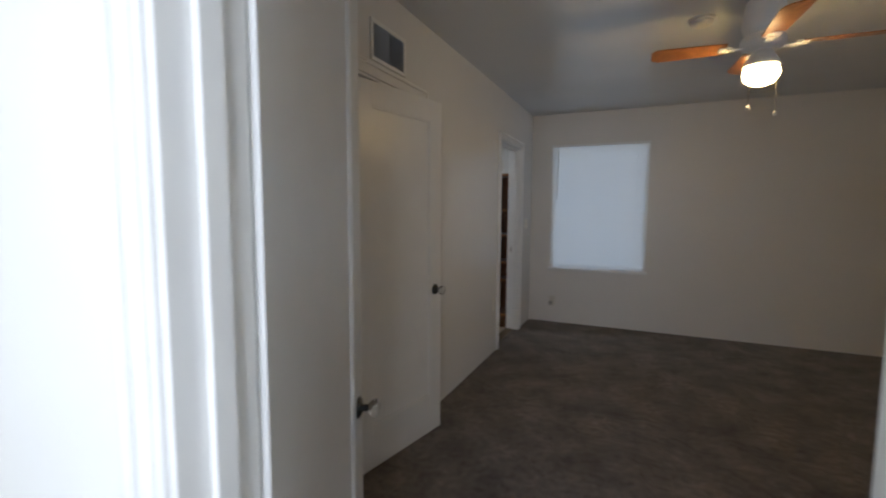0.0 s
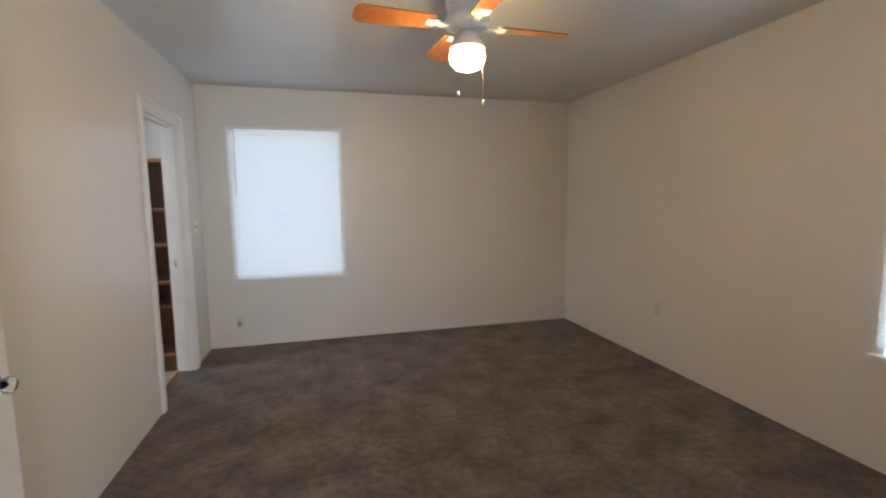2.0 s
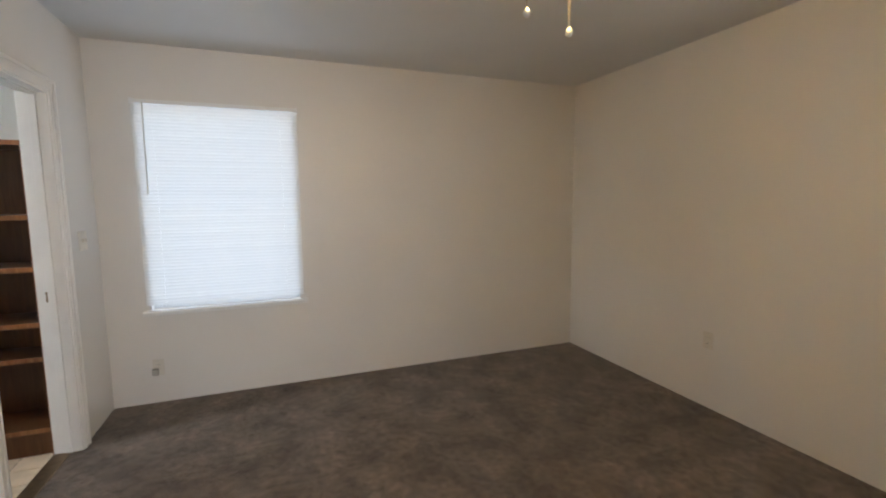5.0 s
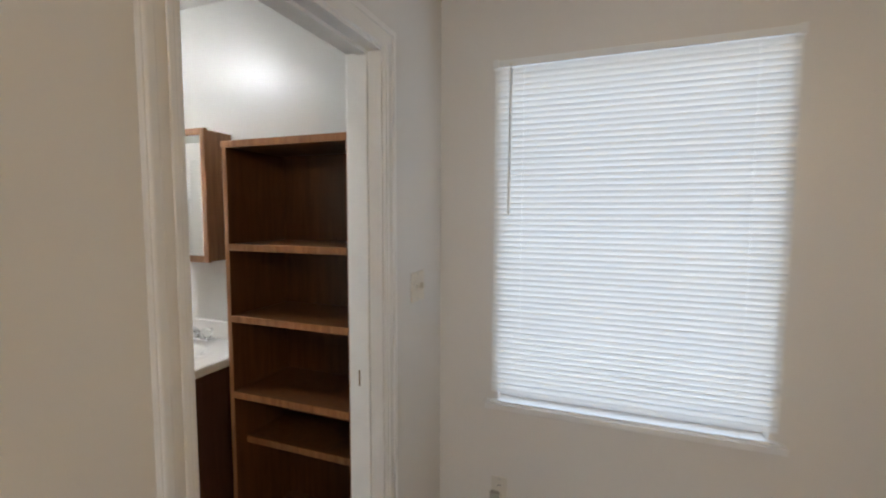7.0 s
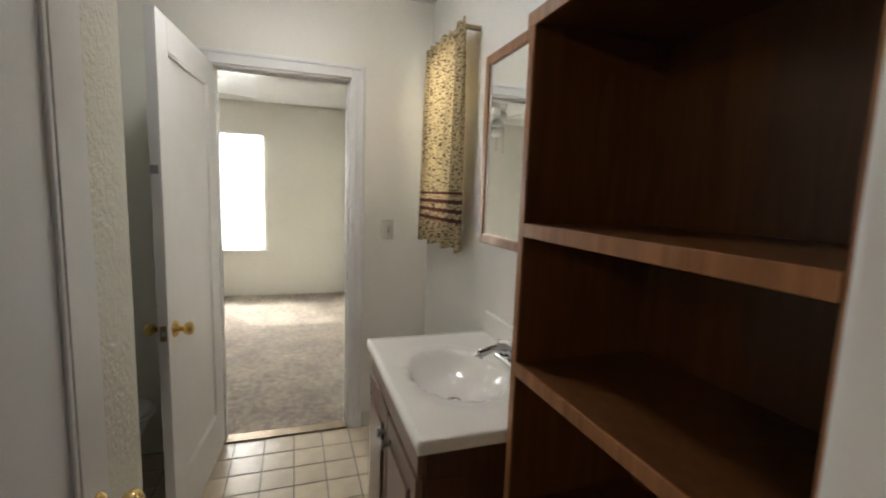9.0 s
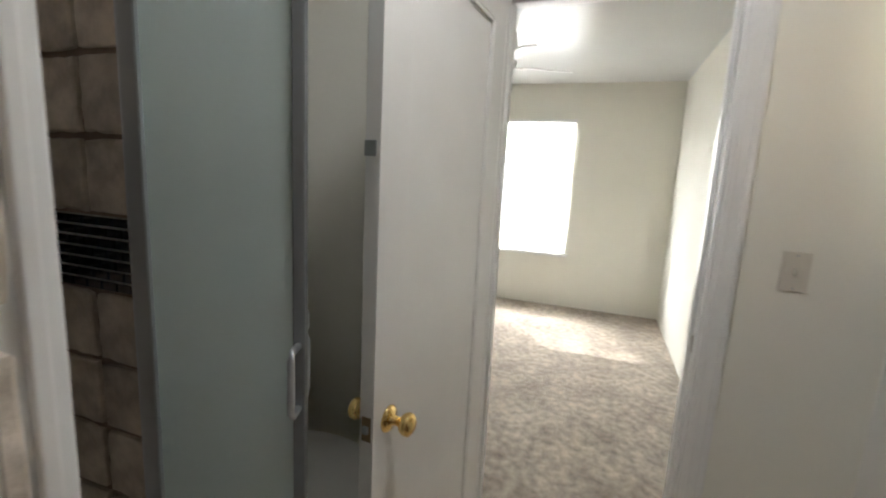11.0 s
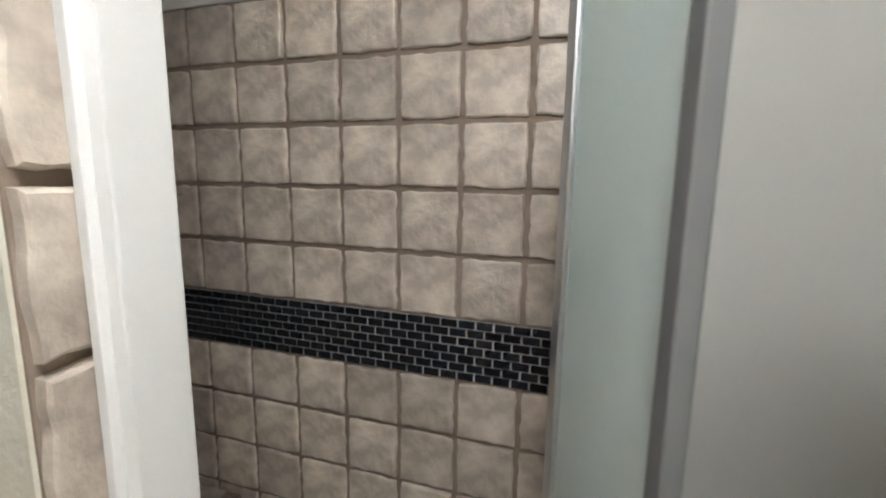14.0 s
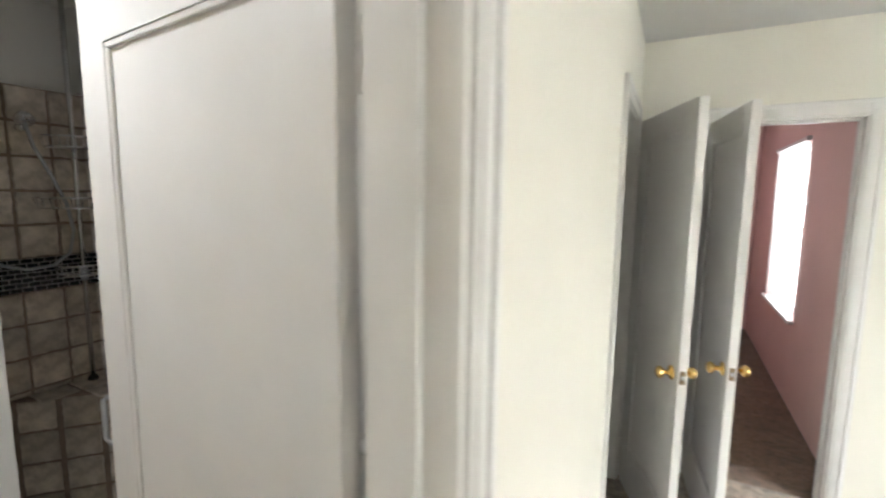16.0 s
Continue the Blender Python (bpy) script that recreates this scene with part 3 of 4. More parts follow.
# ---- plates on the walls ----
def plate(name, m, kind):
    """A wall plate; local x across, z up, y out of the wall towards the room."""
    label = {"outlet": "ivory wall outlet plate", "outlet_adapter": "ivory wall outlet with a small plugged adapter", "double": "white double toggle light switch plate", "single": "white toggle light switch plate"}[kind]
    o = thing(name, m, label, "outlet" if kind.startswith("outlet") else "light switch")
    w = 0.115 if kind == "double" else 0.07
    part("plate", box((-w / 2, 0, -0.0575), (w / 2, 0.006, 0.0575), 0.002), PLASTIC, o)
    if kind.startswith("outlet"):
        for z in (-0.021, 0.021):
            f = part("socket", box((-0.016, 0.005, z - 0.014), (0.016, 0.008, z + 0.014), 0.003), PLASTIC, o)
            for x in (-0.006, 0.006):
                part("slot", box((x - 0.001, 0.0075, z - 0.004), (x + 0.001, 0.0085, z + 0.005)), BLACK, f)
        if kind == "outlet_adapter":
            part("adapter", box((-0.002, 0.006, -0.05), (0.036, 0.034, -0.006), 0.004), ADAPTER, o, "small grey plug adapter")
    else:
        for x in ((-0.023, 0.023) if kind == "double" else (0,)):
            part("toggle", moved(box((x - 0.005, 0.004, -0.011), (x + 0.005, 0.020, 0.011), 0.002), Matrix.Rotation(radians(12), 4, "X")), PLASTIC, o)
    for z in (-0.048, 0.048):
        part("screw", moved(lathe([(0.003, 0.005), (0.003, 0.0072)], "Y", 10), Matrix.Translation((0, 0, z))), STEEL, o)
    return o


plate("wall_outlet", pose(0.28, 0, 0.255, 0, 0, 180), "outlet_adapter")
plate("wall_outlet", pose(3.755, -1.47, 0.46, 0, 0, 90), "outlet")
plate("wall_outlet", pose(0, -1.42, 0.46, 0, 0, -90), "outlet")
plate("light_switch", pose(0, -0.26, 1.18, 0, 0, -90), "double")
plate("light_switch", pose(-2.42, -0.445, 1.18, 0, 0, -90), "single")
plate("light_switch", pose(-3.70, -3.70, 1.2, 0, 0, 0), "single")

vent = thing("wall_vent", pose(0, -3.27, 2.165), "white painted return-air grille above the closet door", "air vent")
part("frame", add_box(add_box(add_box(add_box(bmesh.new(), (0, -0.17, -0.10), (0.010, 0.17, -0.08), 0.002), (0, -0.17, 0.08), (0.010, 0.17, 0.10), 0.002), (0, -0.17, -0.08), (0.010, -0.15, 0.08), 0.002), (0, 0.15, -0.08), (0.010, 0.17, 0.08), 0.002), TRIM, vent)
# near-black sheet on the solid wall paints the shade behind the slats
part("backing", box((0.0005, -0.15, -0.08), (0.002, 0.15, 0.08)), DARK, vent)
vs = finish("slat", moved(box((0, -0.0015, -0.079), (0.010, 0.0015, 0.079)), Matrix.Rotation(radians(0), 4, "Z")), STEEL)
for i in range(18):
    s = part("slat", vs, STEEL, vent)
    s.matrix_local = pose(0.001, -0.145 + i * 0.29 / 17, 0, 0, 0, 35 if i < 9 else -35)


# ---- bathroom things ----
# bookcase
bc = thing("bookcase", pose(-0.405, -0.37, 0), "tall walnut laminate bookcase with worn edges, empty shelves", "bookcase")
HW, D, H = 0.285, 0.16, 1.735
for x in (-HW, HW - 0.02):
    part("side_panel", box((x, -D, 0), (x + 0.02, D, H - 0.02), 0.0015), SHELFWOOD, bc)
    part("edge_strip", box((x + 0.0005, -D - 0.003, 0), (x + 0.0195, -D, H - 0.02), 0.001), EDGEWOOD, bc)
part("back_panel", box((-HW + 0.02, D - 0.008, 0.02), (HW - 0.02, D, H - 0.02)), SHELFWOOD, bc)
for z, mat in ((1.735, 0), (1.345, 0), (1.065, 0), (0.76, 0), (0.55, 0.06), (0.16, 0)):
    s = part("shelf", box((-HW + (0.021 if z < 1.7 else -0.004), -D + mat + 0.001, z - 0.022), (HW - (0.021 if z < 1.7 else -0.004), D - 0.009, z), 0.0015), SHELFWOOD, bc)
    part("front_edge", box((-HW + (0.021 if z < 1.7 else -0.004), -D + mat - 0.005, z - 0.026), (HW - (0.021 if z < 1.7 else -0.004), -D + mat + 0.0008, z + 0.001), 0.002), EDGEWOOD, s, "worn lighter front edge")
part("plinth", box((-HW + 0.02, -D + 0.02, 0), (HW - 0.02, -D + 0.035, 0.134)), SHELFWOOD, bc)

# vanity
va = thing("vanity_cabinet", pose(-1.145, -0.45, 0), "brown wooden vanity with two raised-panel doors", "cabinet")
VW = 0.345
part("body", box((-VW + 0.005, -0.222, 0.09), (VW - 0.005, 0.24, 0.742), 0.002), CABWOOD, va)
for x in (-VW + 0.005, VW - 0.022):
    part("side_rail", box((x, -0.222, 0.742), (x + 0.017, 0.24, 0.819)), CABWOOD, va)
part("toe_kick", box((-VW + 0.01, -0.16, 0.0), (VW - 0.01, 0.24, 0.09)), CABWOOD, va)
for s in (-1, 1):
    x0, x1 = (-VW + 0.02, -0.004) if s < 0 else (0.004, VW - 0.02)
    d = part("cabinet_door", box((x0, -0.242, 0.12), (x1, -0.2225, 0.735), 0.004), CABINETDOOR, va)
    part("raised_panel", box((x0 + 0.055, -0.250, 0.18), (x1 - 0.055, -0.2425, 0.675), 0.006), CABINETDOOR, d)
    fr = bmesh.new()
    for a in (x0 + 0.045, x1 - 0.05):
        add_box(fr, (a, -0.246, 0.17), (a + 0.005, -0.2422, 0.685), 0.001)
    part("groove_bead", fr, CABWOOD, d)
    part("pull", moved(lathe([(0.008, 0), (0.006, -0.012), (0.015, -0.020), (0.014, -0.026), (0.004, -0.029)], "Y", 16), Matrix.Translation((s * 0.035, -0.242, 0.66))), STEEL, d, "small round metal pull", True)
part("drawer_rail", box((-VW + 0.02, -0.238, 0.745), (VW - 0.02, -0.2225, 0.812), 0.003), CABINETDOOR, va)

# sink top with a bowl
st = bmesh.new()
nx, ny = 44, 32
X0, X1, Y0, Y1 = -0.36, 0.36, -0.248, 0.243
grid = []
for j in range(ny + 1):
    row = []
    for i in range(nx + 1):
        x, y = X0 + (X1 - X0) * i / nx, Y0 + (Y1 - Y0) * j / ny
        r = math.sqrt(((x) / 0.20) ** 2 + ((y + 0.03) / 0.145) ** 2)
        z = 0.85 - (0.10 * (1 - r ** 2.4) ** 0.8 if r < 1 else 0) - (0.004 * max(0, 1 - abs(r - 1.12) / 0.1))
        row.append(st.verts.new((x, y, z)))
    grid.append(row)
for j in range(ny):
    for i in range(nx):
        st.faces.new((grid[j][i], grid[j][i + 1], grid[j + 1][i + 1], grid[j + 1][i]))
rim = [e for e in st.edges if len(e.link_faces) == 1]
ex = bmesh.ops.extrude_edge_only(st, edges=rim)
for v in [g for g in ex["geom"] if isinstance(g, bmesh.types.BMVert)]:
    v.co.z = 0.82
sk = thing("sink_top", pose(-1.145, -0.45, 0), "white cultured marble sink top with oval basin", "sink")
part("basin_top", st, MARBLE, sk, "", True)
part("backsplash", box((X0, 0.222, 0.851), (X1, 0.243, 0.935), 0.005), MARBLE, sk)
part("drain", moved(lathe([(0.022, 0), (0.022, 0.004), (0.012, 0.006), (0.010, 0.003)], "Z", 20), Matrix.Translation((0, -0.03, 0.7505))), CHROME, sk, "chrome drain ring", True)
fa = thing("faucet", pose(-1.145, -0.285, 0.851), "chrome centre-set faucet with clear acrylic handles", "faucet")
part("base", box((-0.085, -0.025, 0), (0.085, 0.025, 0.018), 0.008), CHROME, fa, "", True)
part("spout", tube([(0, 0, 0.01), (0, -0.005, 0.045), (0, -0.03, 0.062), (0, -0.075, 0.060), (0, -0.115, 0.048), (0, -0.118, 0.036)], 0.014, 14), CHROME, fa, "", True)
for x in (-0.06, 0.06):
    part("handle", moved(lathe([(0.014, 0.016), (0.014, 0.026), (0.022, 0.032), (0.025, 0.05), (0.020, 0.062), (0.006, 0.066)], "Z", 14), Matrix.Translation((x, 0, 0))), CLEAR, fa, "clear acrylic tap handle", True)

# medicine cabinet
mc = thing("medicine_cabinet", pose(-1.128, -0.205, 1.24), "oak-framed medicine cabinet with a mirror door", "cabinet")
part("body", box((-0.150, -0.138, 0.005), (0.150, 0, 0.59), 0.002), OAK, mc)
fr = bmesh.new()
for s in (-1, 1):
    add_box(fr, (s * 0.157, -0.158, 0), (s * 0.128, -0.139, 0.597), 0.004)
add_box(fr, (-0.128, -0.158, 0), (0.128, -0.139, 0.030), 0.004)
add_box(fr, (-0.128, -0.158, 0.567), (0.128, -0.139, 0.597), 0.004)
md = part("mirror_door", fr, OAK, mc)
part("mirror", box((-0.129, -0.150, 0.029), (0.129, -0.146, 0.568)), MIRROR, md, "clear mirror glass")
part("bevel", box((-0.128, -0.1515, 0.030), (-0.118, -0.1495, 0.567), 0.0005), VINYL, md)

# curtain
cu = thing("curtain", pose(-1.985, -0.275, 1.15), "short tan printed cotton curtain with dark stripes", "curtain")
cb = bmesh.new()
ncol, nrow = 90, 30
rows = []
for j in range(nrow + 1):
    z = 0.97 * j / nrow
    row = []
    for i in range(ncol + 1):
        u = i / ncol
        spread = 1.0 + 0.10 * (1 - j / nrow)
        x = (u - 0.5) * 0.57 * spread
        amp = 0.020 + 0.012 * (1 - j / nrow)
        y = amp * math.sin(u * 2 * math.pi * 7 + 0.6 * math.sin(5 * u) + 0.35 * math.sin(z * 4 + u * 9)) + 0.006 * math.sin(u * 47)
        row.append(cb.verts.new((x, y, z + (0.008 * math.sin(u * 60) if j == nrow else 0) - 0.010 * math.sin(u * 21) * (j == 0))))
    rows.append(row)
for a, b in zip(rows, rows[1:]):
    for i in range(ncol):
        cb.faces.new((a[i], a[i + 1], b[i + 1], b[i]))
part("cloth", cb, CURTAIN, cu, "", True)
part("rod", tube([(-0.29, 0.0, 0.935), (0.27, 0.0, 0.935)], 0.006, 10), AGEDBRASS, cu)
for x in (-0.29, 0.27):
    part("rod_bracket", box((x - 0.006, -0.006, 0.925), (x + 0.006, 0.069, 0.945), 0.002), AGEDBRASS, cu)

# toilet
to = thing("toilet", pose(-2.04, -2.235, 0), "white porcelain two-piece toilet with closed lid", "toilet")
part("tank", box((-0.20, 0.015, 0.38), (0.20, 0.19, 0.715), 0.025), CERAMIC, to, "", True)
part("tank_lid", box((-0.215, 0.005, 0.716), (0.215, 0.208, 0.755), 0.014), CERAMIC, to, "", True)
part("flush_lever", tube([(0.15, 0.192, 0.665), (0.15, 0.206, 0.665), (0.09, 0.208, 0.655)], 0.007, 10), CERAMIC, to, "white flush lever", True)


def oval(cx, cy, a, b, z, n=36):
    return [(cx + a * math.cos(2 * math.pi * i / n), cy + b * math.sin(2 * math.pi * i / n) * (1.0 if math.sin(2 * math.pi * i / n) > 0 else 0.8), z) for i in range(n)]


def loft(rings):
    bm = bmesh.new()
    vs = [[bm.verts.new(p) for p in r] for r in rings]
    for a, b in zip(vs, vs[1:]):
        for i in range(len(a)):
            bm.faces.new((a[i], a[(i + 1) % len(a)], b[(i + 1) % len(a)], b[i]))
    bm.faces.new(vs[0])
    bm.faces.new(vs[-1])
    return bm


part("bowl", loft([oval(0, 0.34, 0.11, 0.20, 0), oval(0, 0.34, 0.10, 0.18, 0.06), oval(0, 0.36, 0.10, 0.17, 0.16), oval(0, 0.39, 0.16, 0.25, 0.30), oval(0, 0.40, 0.18, 0.28, 0.385), oval(0, 0.40, 0.17, 0.27, 0.392)]), CERAMIC, to, "", True)
part("seat", loft([oval(0, 0.41, 0.185, 0.285, 0.394), oval(0, 0.41, 0.19, 0.29, 0.402), oval(0, 0.41, 0.185, 0.285, 0.412)]), CERAMIC, to, "", True)
part("lid", loft([oval(0, 0.405, 0.185, 0.285, 0.414), oval(0, 0.405, 0.19, 0.288, 0.424), oval(0, 0.405, 0.175, 0.27, 0.436)]), CERAMIC, to, "", True)

# shower
C, YB, Z0, P = -0.205, -2.041, 1.59, 0.15
XR = -1.495
solid("shower_back_core", box((-1.513, -2.24, 0), (-0.12, YB - 0.009, Z0 + 3 * P)), GROUT, "grouted backing of the tiled shower wall", "wall", "structure")
side_core = solid("shower_left_core", box((C + 0.0092, YB - 0.008, 0), (-0.0605 - 0.06, -1.4205, Z0 + 3 * P)), GROUT, "grouted backing of the tiled shower wall", "wall", "structure")
solid("shower_upper_wall", box((-1.513, -2.24, Z0 + 3 * P), (-0.12, YB - 0.004, 2.44)), BATHWALL, "painted wall above the shower tiles", "wall", "structure")
right_core = solid("shower_right_core", box((-1.5145, YB - 0.008, 0), (XR - 0.0092, -1.767, Z0 + 3 * P)), GROUT, "grouted backing of the tiled shower wall", "wall", "structure")
solid("shower_pan", box((-1.50, YB, -0.005), (C, -1.30, 0.03), 0.01), VINYL, "white shower pan", "shower pan", "structure")
curb_m = pose(-1.27, -1.565, 0, 0, 0, math.degrees(math.atan2(0.39, 0.42)))
solid("shower_curb", box((-0.29, -0.04, 0.0), (0.29, 0.04, 0.11), 0.01), VINYL, "white shower curb across the corner", "curb", "structure", m=curb_m)
BENCH_Z, BX, BY = 0.67, -0.55, -1.66


def bench_mesh():
    bm = bmesh.new()
    plan = [(C - 0.003, YB + 0.006), (BX, YB + 0.006), (C - 0.003, BY)]
    low, top = [[bm.verts.new((x, y, z)) for x, y in plan] for z in (0.0, BENCH_Z)]
    bm.faces.new(low)
    bm.faces.new(top)
    for k in range(3):
        bm.faces.new((low[k], low[(k + 1) % 3], top[(k + 1) % 3], top[k]))
    return bm


bench = solid("shower_bench", bench_mesh(), GROUT, "tiled corner bench with a diagonal front in the shower", "bench", "structure")


def tile_mesh(w, h, t, seed, name="tile", mat=STONE, wob=0.0025):
    rnd = random.Random(seed)
    bm = bmesh.new()
    n = 6
    ring = []
    for k in range(4 * n):
        s, u = divmod(k, n)
        u = u / n
        x, z = [(-1 + 2 * u, -1), (1, -1 + 2 * u), (1 - 2 * u, 1), (-1, 1 - 2 * u)][s]
        ring.append((x * (w / 2 - 0.002) + rnd.uniform(-wob, wob), z * (h / 2 - 0.002) + rnd.uniform(-wob, wob)))
    back = [bm.verts.new((x, 0, z)) for x, z in ring]
    front = [bm.verts.new((x * 0.985, t * 0.8, z * 0.985)) for x, z in ring]
    top = [bm.verts.new((x * 0.93, t, z * 0.93)) for x, z in ring]
    for a, b in ((back, front), (front, top)):
        for i in range(len(a)):
            bm.faces.new((a[i], a[(i + 1) % len(a)], b[(i + 1) % len(a)], b[i]))
    bm.faces.new(top)
    return finish(name, bm, mat)


TW = P - 0.009
TILES = [tile_mesh(TW, TW, 0.010, s) for s in range(5)]
band_lo, band_hi = Z0 - 2 * P - 0.15, Z0 - 2 * P
ROWS = [Z0 + (k + 0.5) * P for k in (2, 1, 0, -1, -2)] + [band_lo - (k + 0.5) * P for k in range(7)]
BRICK = tile_mesh(0.0424, 0.0212, 0.006, 7, "mosaic_brick", MOSAIC, 0.0004)


def tile_wall(core, origin, yaw, count, first, rows=ROWS):
    """Tiles and the mosaic band on a wall; origin is where the columns start."""
    base = pose(*origin, 0, 0, yaw)
    for c in range(count):
        for r, z in enumerate(rows):
            if z < 0.05:
                continue
            o = part("tile", TILES[(c * 3 + r * 5 + c * r) % 5], STONE, core)
            o.matrix_local = base @ pose(first + c * P, 0, z, random.uniform(-0.6, 0.6), 180 * ((c + r) % 2), random.uniform(-0.6, 0.6))
    g = part("mosaic_backing", moved(box((first - P / 2, 0.0, band_lo + 0.001), (first + (count - 0.5) * P, 0.0022, band_hi - 0.001)), base), MGROUT, core, "light grout behind the mosaic")
    n = int(count * P / 0.0428)
    for r in range(7):
        for c in range(n):
            o = part("mosaic_brick", BRICK, MOSAIC, core)
            o.matrix_local = base @ pose(first - P / 2 + 0.0214 + c * 0.0428 + (0.0214 if r % 2 else 0), 0.001, band_lo + 0.0107 + r * 0.0214)


back = bpy.data.objects["shower_back_core"]
tile_wall(back, (XR, YB - 0.009, 0), 0, 9, 0.138 - P / 2, ROWS)
tile_wall(side_core, (C + 0.009, YB, 0), 90, 4, P * 0.35, ROWS)
tile_wall(right_core, (XR - 0.009, -1.768, 0), -90, 2, P * 0.5, ROWS)

# bullnose ends of the two partitions
BULL = tile_mesh(0.115, TW + 0.004, 0.016, 11, "bullnose_tile")
BULL_SLIM = tile_mesh(0.062, TW + 0.004, 0.014, 12, "bullnose_tile")
for name, x, y, yaw in (("shower_post_end", -1.055, -1.362, 90), ("shower_side_end", -1.512, -1.764, 0)):
    slim = name == "shower_side_end"
    half = 0.032 if slim else 0.058
    e = solid(name, box((-half, -0.001, 0), (half, 0.004, Z0 + 3 * P), 0.001), GROUT, "rounded tiles along the end of the shower partition", "tile edging", "structure", m=pose(x, y, 0, 0, 0, yaw))
    for k, z in enumerate(ROWS[:5] + [band_lo + 0.06] + ROWS[5:]):
        if z > 0.08:
            part("bullnose_tile", BULL_SLIM if slim else BULL, STONE, e).matrix_local = pose(0, 0.003, z + 0.03 - k * 0.004, 0, 180 * (k % 2), random.uniform(-1, 1))
fx, fy = C - BX, BY - YB
face_yaw = math.degrees(math.atan2(fy, fx))
for k in range(3):
    for r in range(4):
        u = (k + 0.5) / 3.2
        o = part("tile", TILES[(k + r) % 5], STONE, bench)
        o.matrix_local = pose(BX + fx * u, YB + fy * u, BENCH_Z - 0.075 - r * P, 0, 0, face_yaw)
for x, y in ((C - 0.08, YB + 0.08), (C - 0.08, YB + 0.23), (C - 0.23, YB + 0.08)):
    part("tile", TILES[2], STONE, bench).matrix_local = pose(x, y, BENCH_Z - 0.003, 90, 0, 0)

post = thing("shower_door_jamb", pose(-1.098, -1.372, 0.10), "white aluminium strike jamb of the shower", "shower frame")
part("channel", box((-0.022, -0.03, 0), (0.022, 0.03, 1.74), 0.003), VINYL, post)
part("fin", box((-0.006, 0.03, 0), (0.006, 0.040, 1.74), 0.002), VINYL, post)
for z in (1.01, 1.72):
    part("screw", moved(lathe([(0.005, 0.0), (0.005, 0.003)], "Y", 10), Matrix.Translation((0.012, 0.030, z))), STEEL, post)

ga, gb = Vector((-1.455, -1.725)), Vector((-1.56, -1.46))
gl = (gb - ga).length
gd = thing("shower_door", pose(ga.x, ga.y, 0.12, 0, 0, yaw_of(ga, gb)), "frosted glass shower door in grey aluminium frame, open", "shower door")
part("glass", box((0.02, -0.003, 0.02), (gl - 0.02, 0.003, 1.74)), FROST, gd, "frosted glass pane")
part("hinge_stile", box((-0.012, -0.012, 0), (0.02, 0.012, 1.76), 0.004), ALU, gd)
part("free_stile", box((gl - 0.022, -0.011, 0), (gl, 0.011, 1.76), 0.003), DARKALU, gd)
part("top_rail", box((0.02, -0.010, 1.735), (gl - 0.022, 0.010, 1.76), 0.003), ALU, gd)
part("bottom_rail", box((0.02, -0.010, 0), (gl - 0.022, 0.010, 0.03), 0.003), ALU, gd)
part("roller_latch", box((gl - 0.03, 0.011, 0.985), (gl - 0.002, 0.032, 1.02), 0.004), STEEL, gd, "dark roller latch")
for s in (-1, 1):
    part("handle", tube([(gl - 0.012, s * 0.010, 0.965), (gl - 0.013, s * 0.040, 0.965), (gl - 0.013, s * 0.050, 0.955), (gl - 0.013, s * 0.050, 0.855), (gl - 0.013, s * 0.040, 0.845), (gl - 0.012, s * 0.010, 0.845)], 0.0065, 12), ALU, gd, "silver pull handle", True)

# tension pole with baskets
PX, PY = C - 0.06, YB + 0.07
pole = thing("shower_caddy", pose(PX, PY, BENCH_Z), "chrome tension pole caddy with wire baskets", "shower caddy")
part("pole", tube([(0, 0, 0.0), (0, 0, 2.44 - BENCH_Z)], 0.011, 14), CHROME, pole, "", True)
part("foot", lathe([(0.022, 0), (0.022, 0.015), (0.012, 0.03)]), BLACK, pole, "", True)
part("collar", moved(lathe([(0.014, 0), (0.016, 0.01), (0.016, 0.05), (0.014, 0.06)]), Matrix.Translation((0, 0, 0.5))), STEEL, pole, "", True)


def basket(z, r):
    b = bmesh.new()

    def arc(zz, rr):
        return [(rr * math.cos(radians(a)) - 0.01, rr * math.sin(radians(a)) * 1.0 + 0.01, zz) for a in range(60, 241, 15)]
    pieces = [tube(arc(z, r), 0.0048, 6), tube(arc(z - 0.045, r * 0.9), 0.004, 6)]
    for p1, p2 in zip(arc(z, r), arc(z - 0.045, r * 0.9)):
        pieces.append(tube([p1, p2, (0, 0, z - 0.048)], 0.0026, 5))
    for q in pieces:
        me = bpy.data.meshes.new("wire")
        q.to_mesh(me)
        q.free()
        b.from_mesh(me)
        bpy.data.meshes.remove(me)
    return b


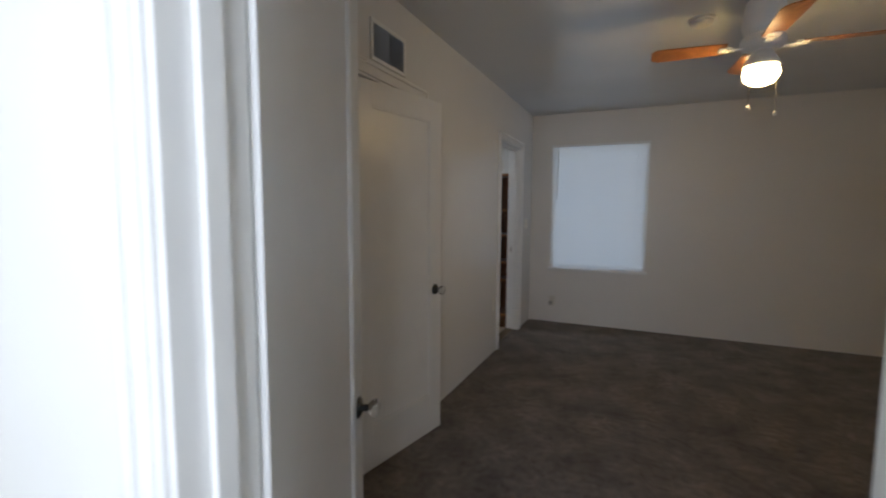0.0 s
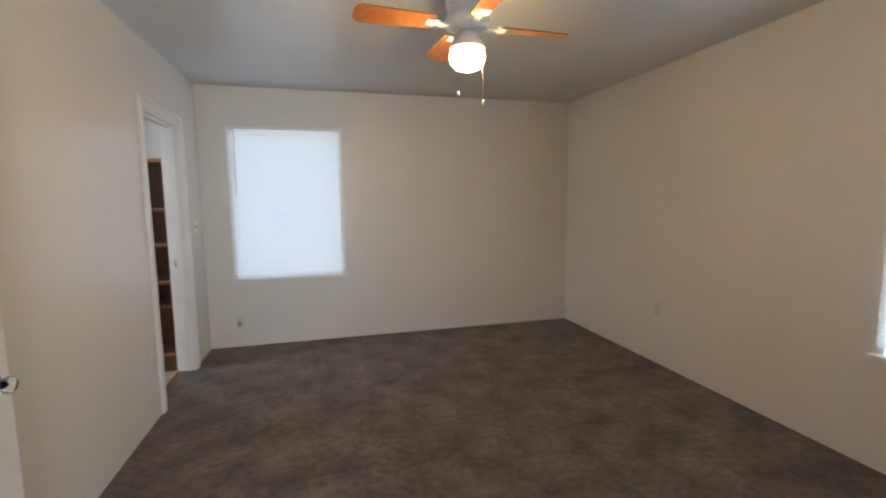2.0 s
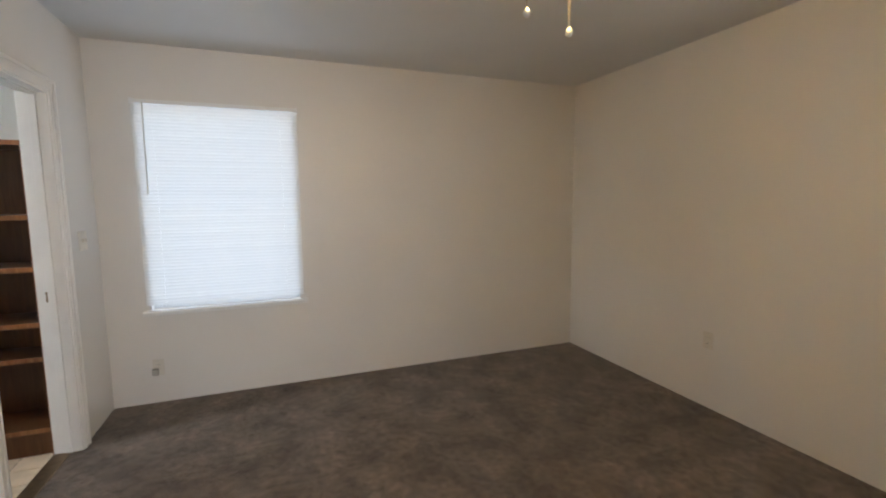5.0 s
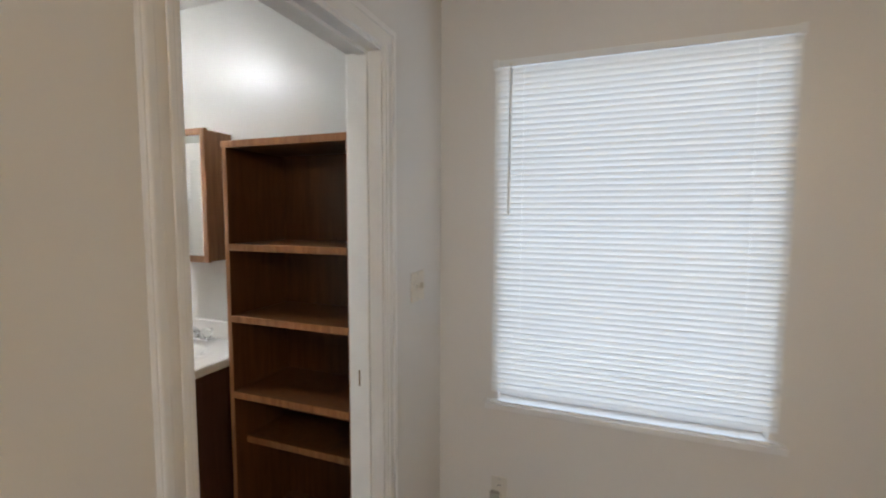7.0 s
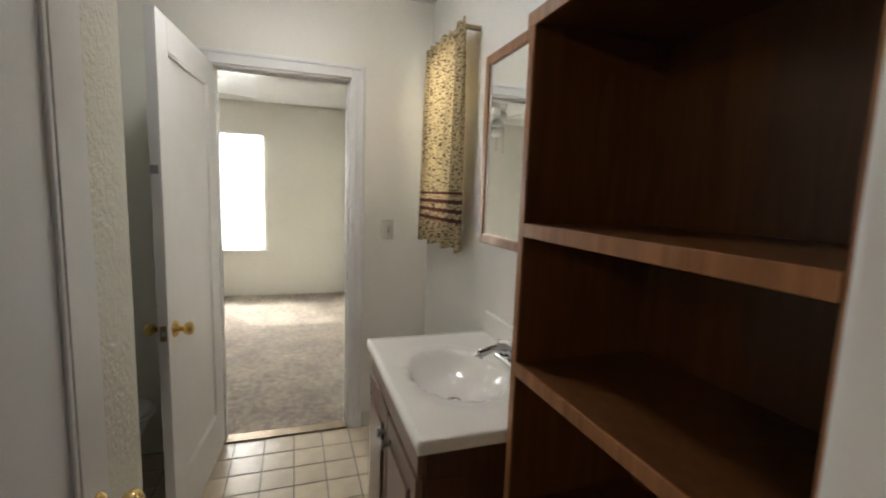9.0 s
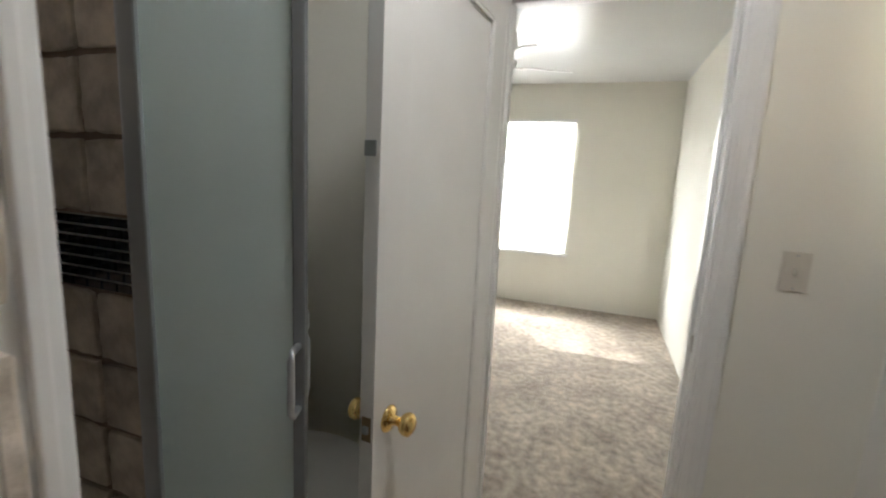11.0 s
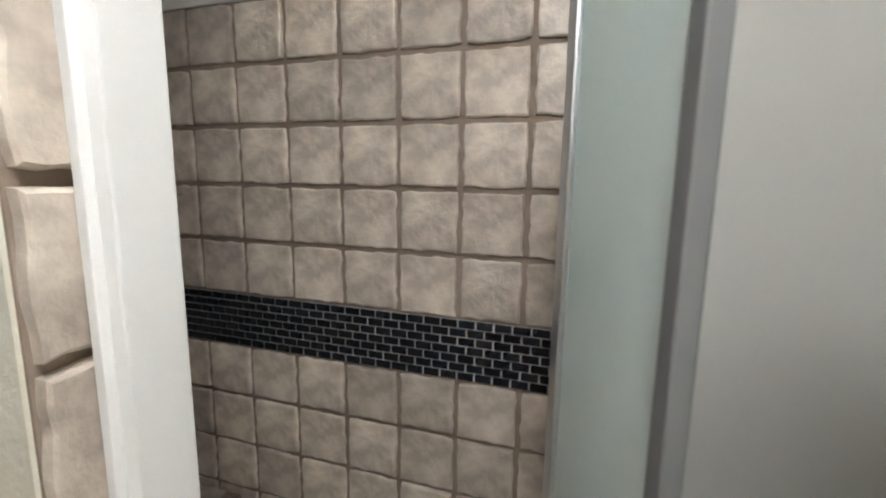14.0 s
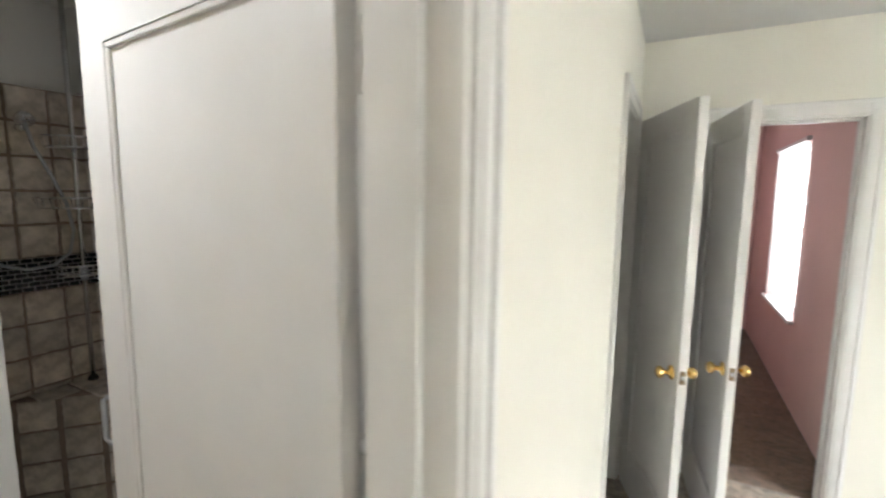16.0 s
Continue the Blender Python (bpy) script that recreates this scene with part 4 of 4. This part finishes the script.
for z, r in ((1.83 - BENCH_Z, 0.11), (1.56 - BENCH_Z, 0.15), (1.25 - BENCH_Z, 0.10)):
    part("basket", basket(z, r), CHROME, pole, "chrome wire basket")
sh = thing("hand_shower", pose(C - 0.02, -1.80, 1.86), "chrome hand shower with a long metal hose", "shower head")
part("wall_bracket", moved(lathe([(0.02, 0), (0.02, -0.02), (0.012, -0.04)], "X", 16), Matrix.Identity(4)), CHROME, sh, "", True)
part("head", moved(lathe([(0.012, 0.05), (0.03, 0.03), (0.036, 0.005), (0.033, 0)], "Z", 18), Matrix.Translation((-0.06, 0, 0.02)) @ Matrix.Rotation(radians(35), 4, "Y")), CHROME, sh, "", True)
hose = [(-0.05, 0.0, 0.02), (-0.055, -0.02, -0.08), (-0.06, -0.07, -0.20), (-0.07, -0.115, -0.33), (-0.075, -0.13, -0.45), (-0.07, -0.11, -0.55), (-0.06, -0.05, -0.60), (-0.045, 0.04, -0.61), (-0.03, 0.11, -0.585), (-0.01, 0.15, -0.55)]
part("hose", tube(hose, 0.0075, 10), STEEL, sh, "", True)

# baseboard and floor tiles
solid("baseboard", box((-2.418, -0.58, 0), (-2.408, -0.21, 0.09), 0.003), PLASTIC, "tan vinyl cove base", "baseboard", "structure")
solid("threshold", box((-2.50, -1.32, -0.004), (-2.42, -0.67, 0.006), 0.002), AGEDBRASS, "thin brass carpet strip in the doorway", "threshold", "structure")
solid("threshold", box((-0.13, -1.22, -0.004), (-0.05, -0.55, 0.006), 0.002), AGEDBRASS, "thin brass carpet strip in the doorway", "threshold", "structure")
fl = bpy.data.objects["floor_bath"]
FT = finish("floor_tile", box((-0.073, -0.073, -0.004), (0.073, 0.073, 0.0), 0.0015), FTILE)
for i in range(16):
    for j in range(14):
        x, y = -2.34 + i * 0.152, -0.28 - j * 0.152
        if x < -0.08 and not (x > -1.46 and y < -1.5) and not (x < -1.46 and y < -2.2):
            part("floor_tile", FT, FTILE, fl).matrix_local = pose(x, y, -0.002)

bl = thing("ceiling_light", pose(-1.55, -0.98, 2.44), "round white flush ceiling light, switched on", "ceiling light")
part("base", lathe([(0.15, 0), (0.15, -0.02), (0.14, -0.028)]), VINYL, bl, "", True)
part("dome", lathe([(0.135, -0.026), (0.13, -0.055), (0.10, -0.082), (0.05, -0.098), (0.005, -0.102)]), DOME, bl, "lit opal dome", True)
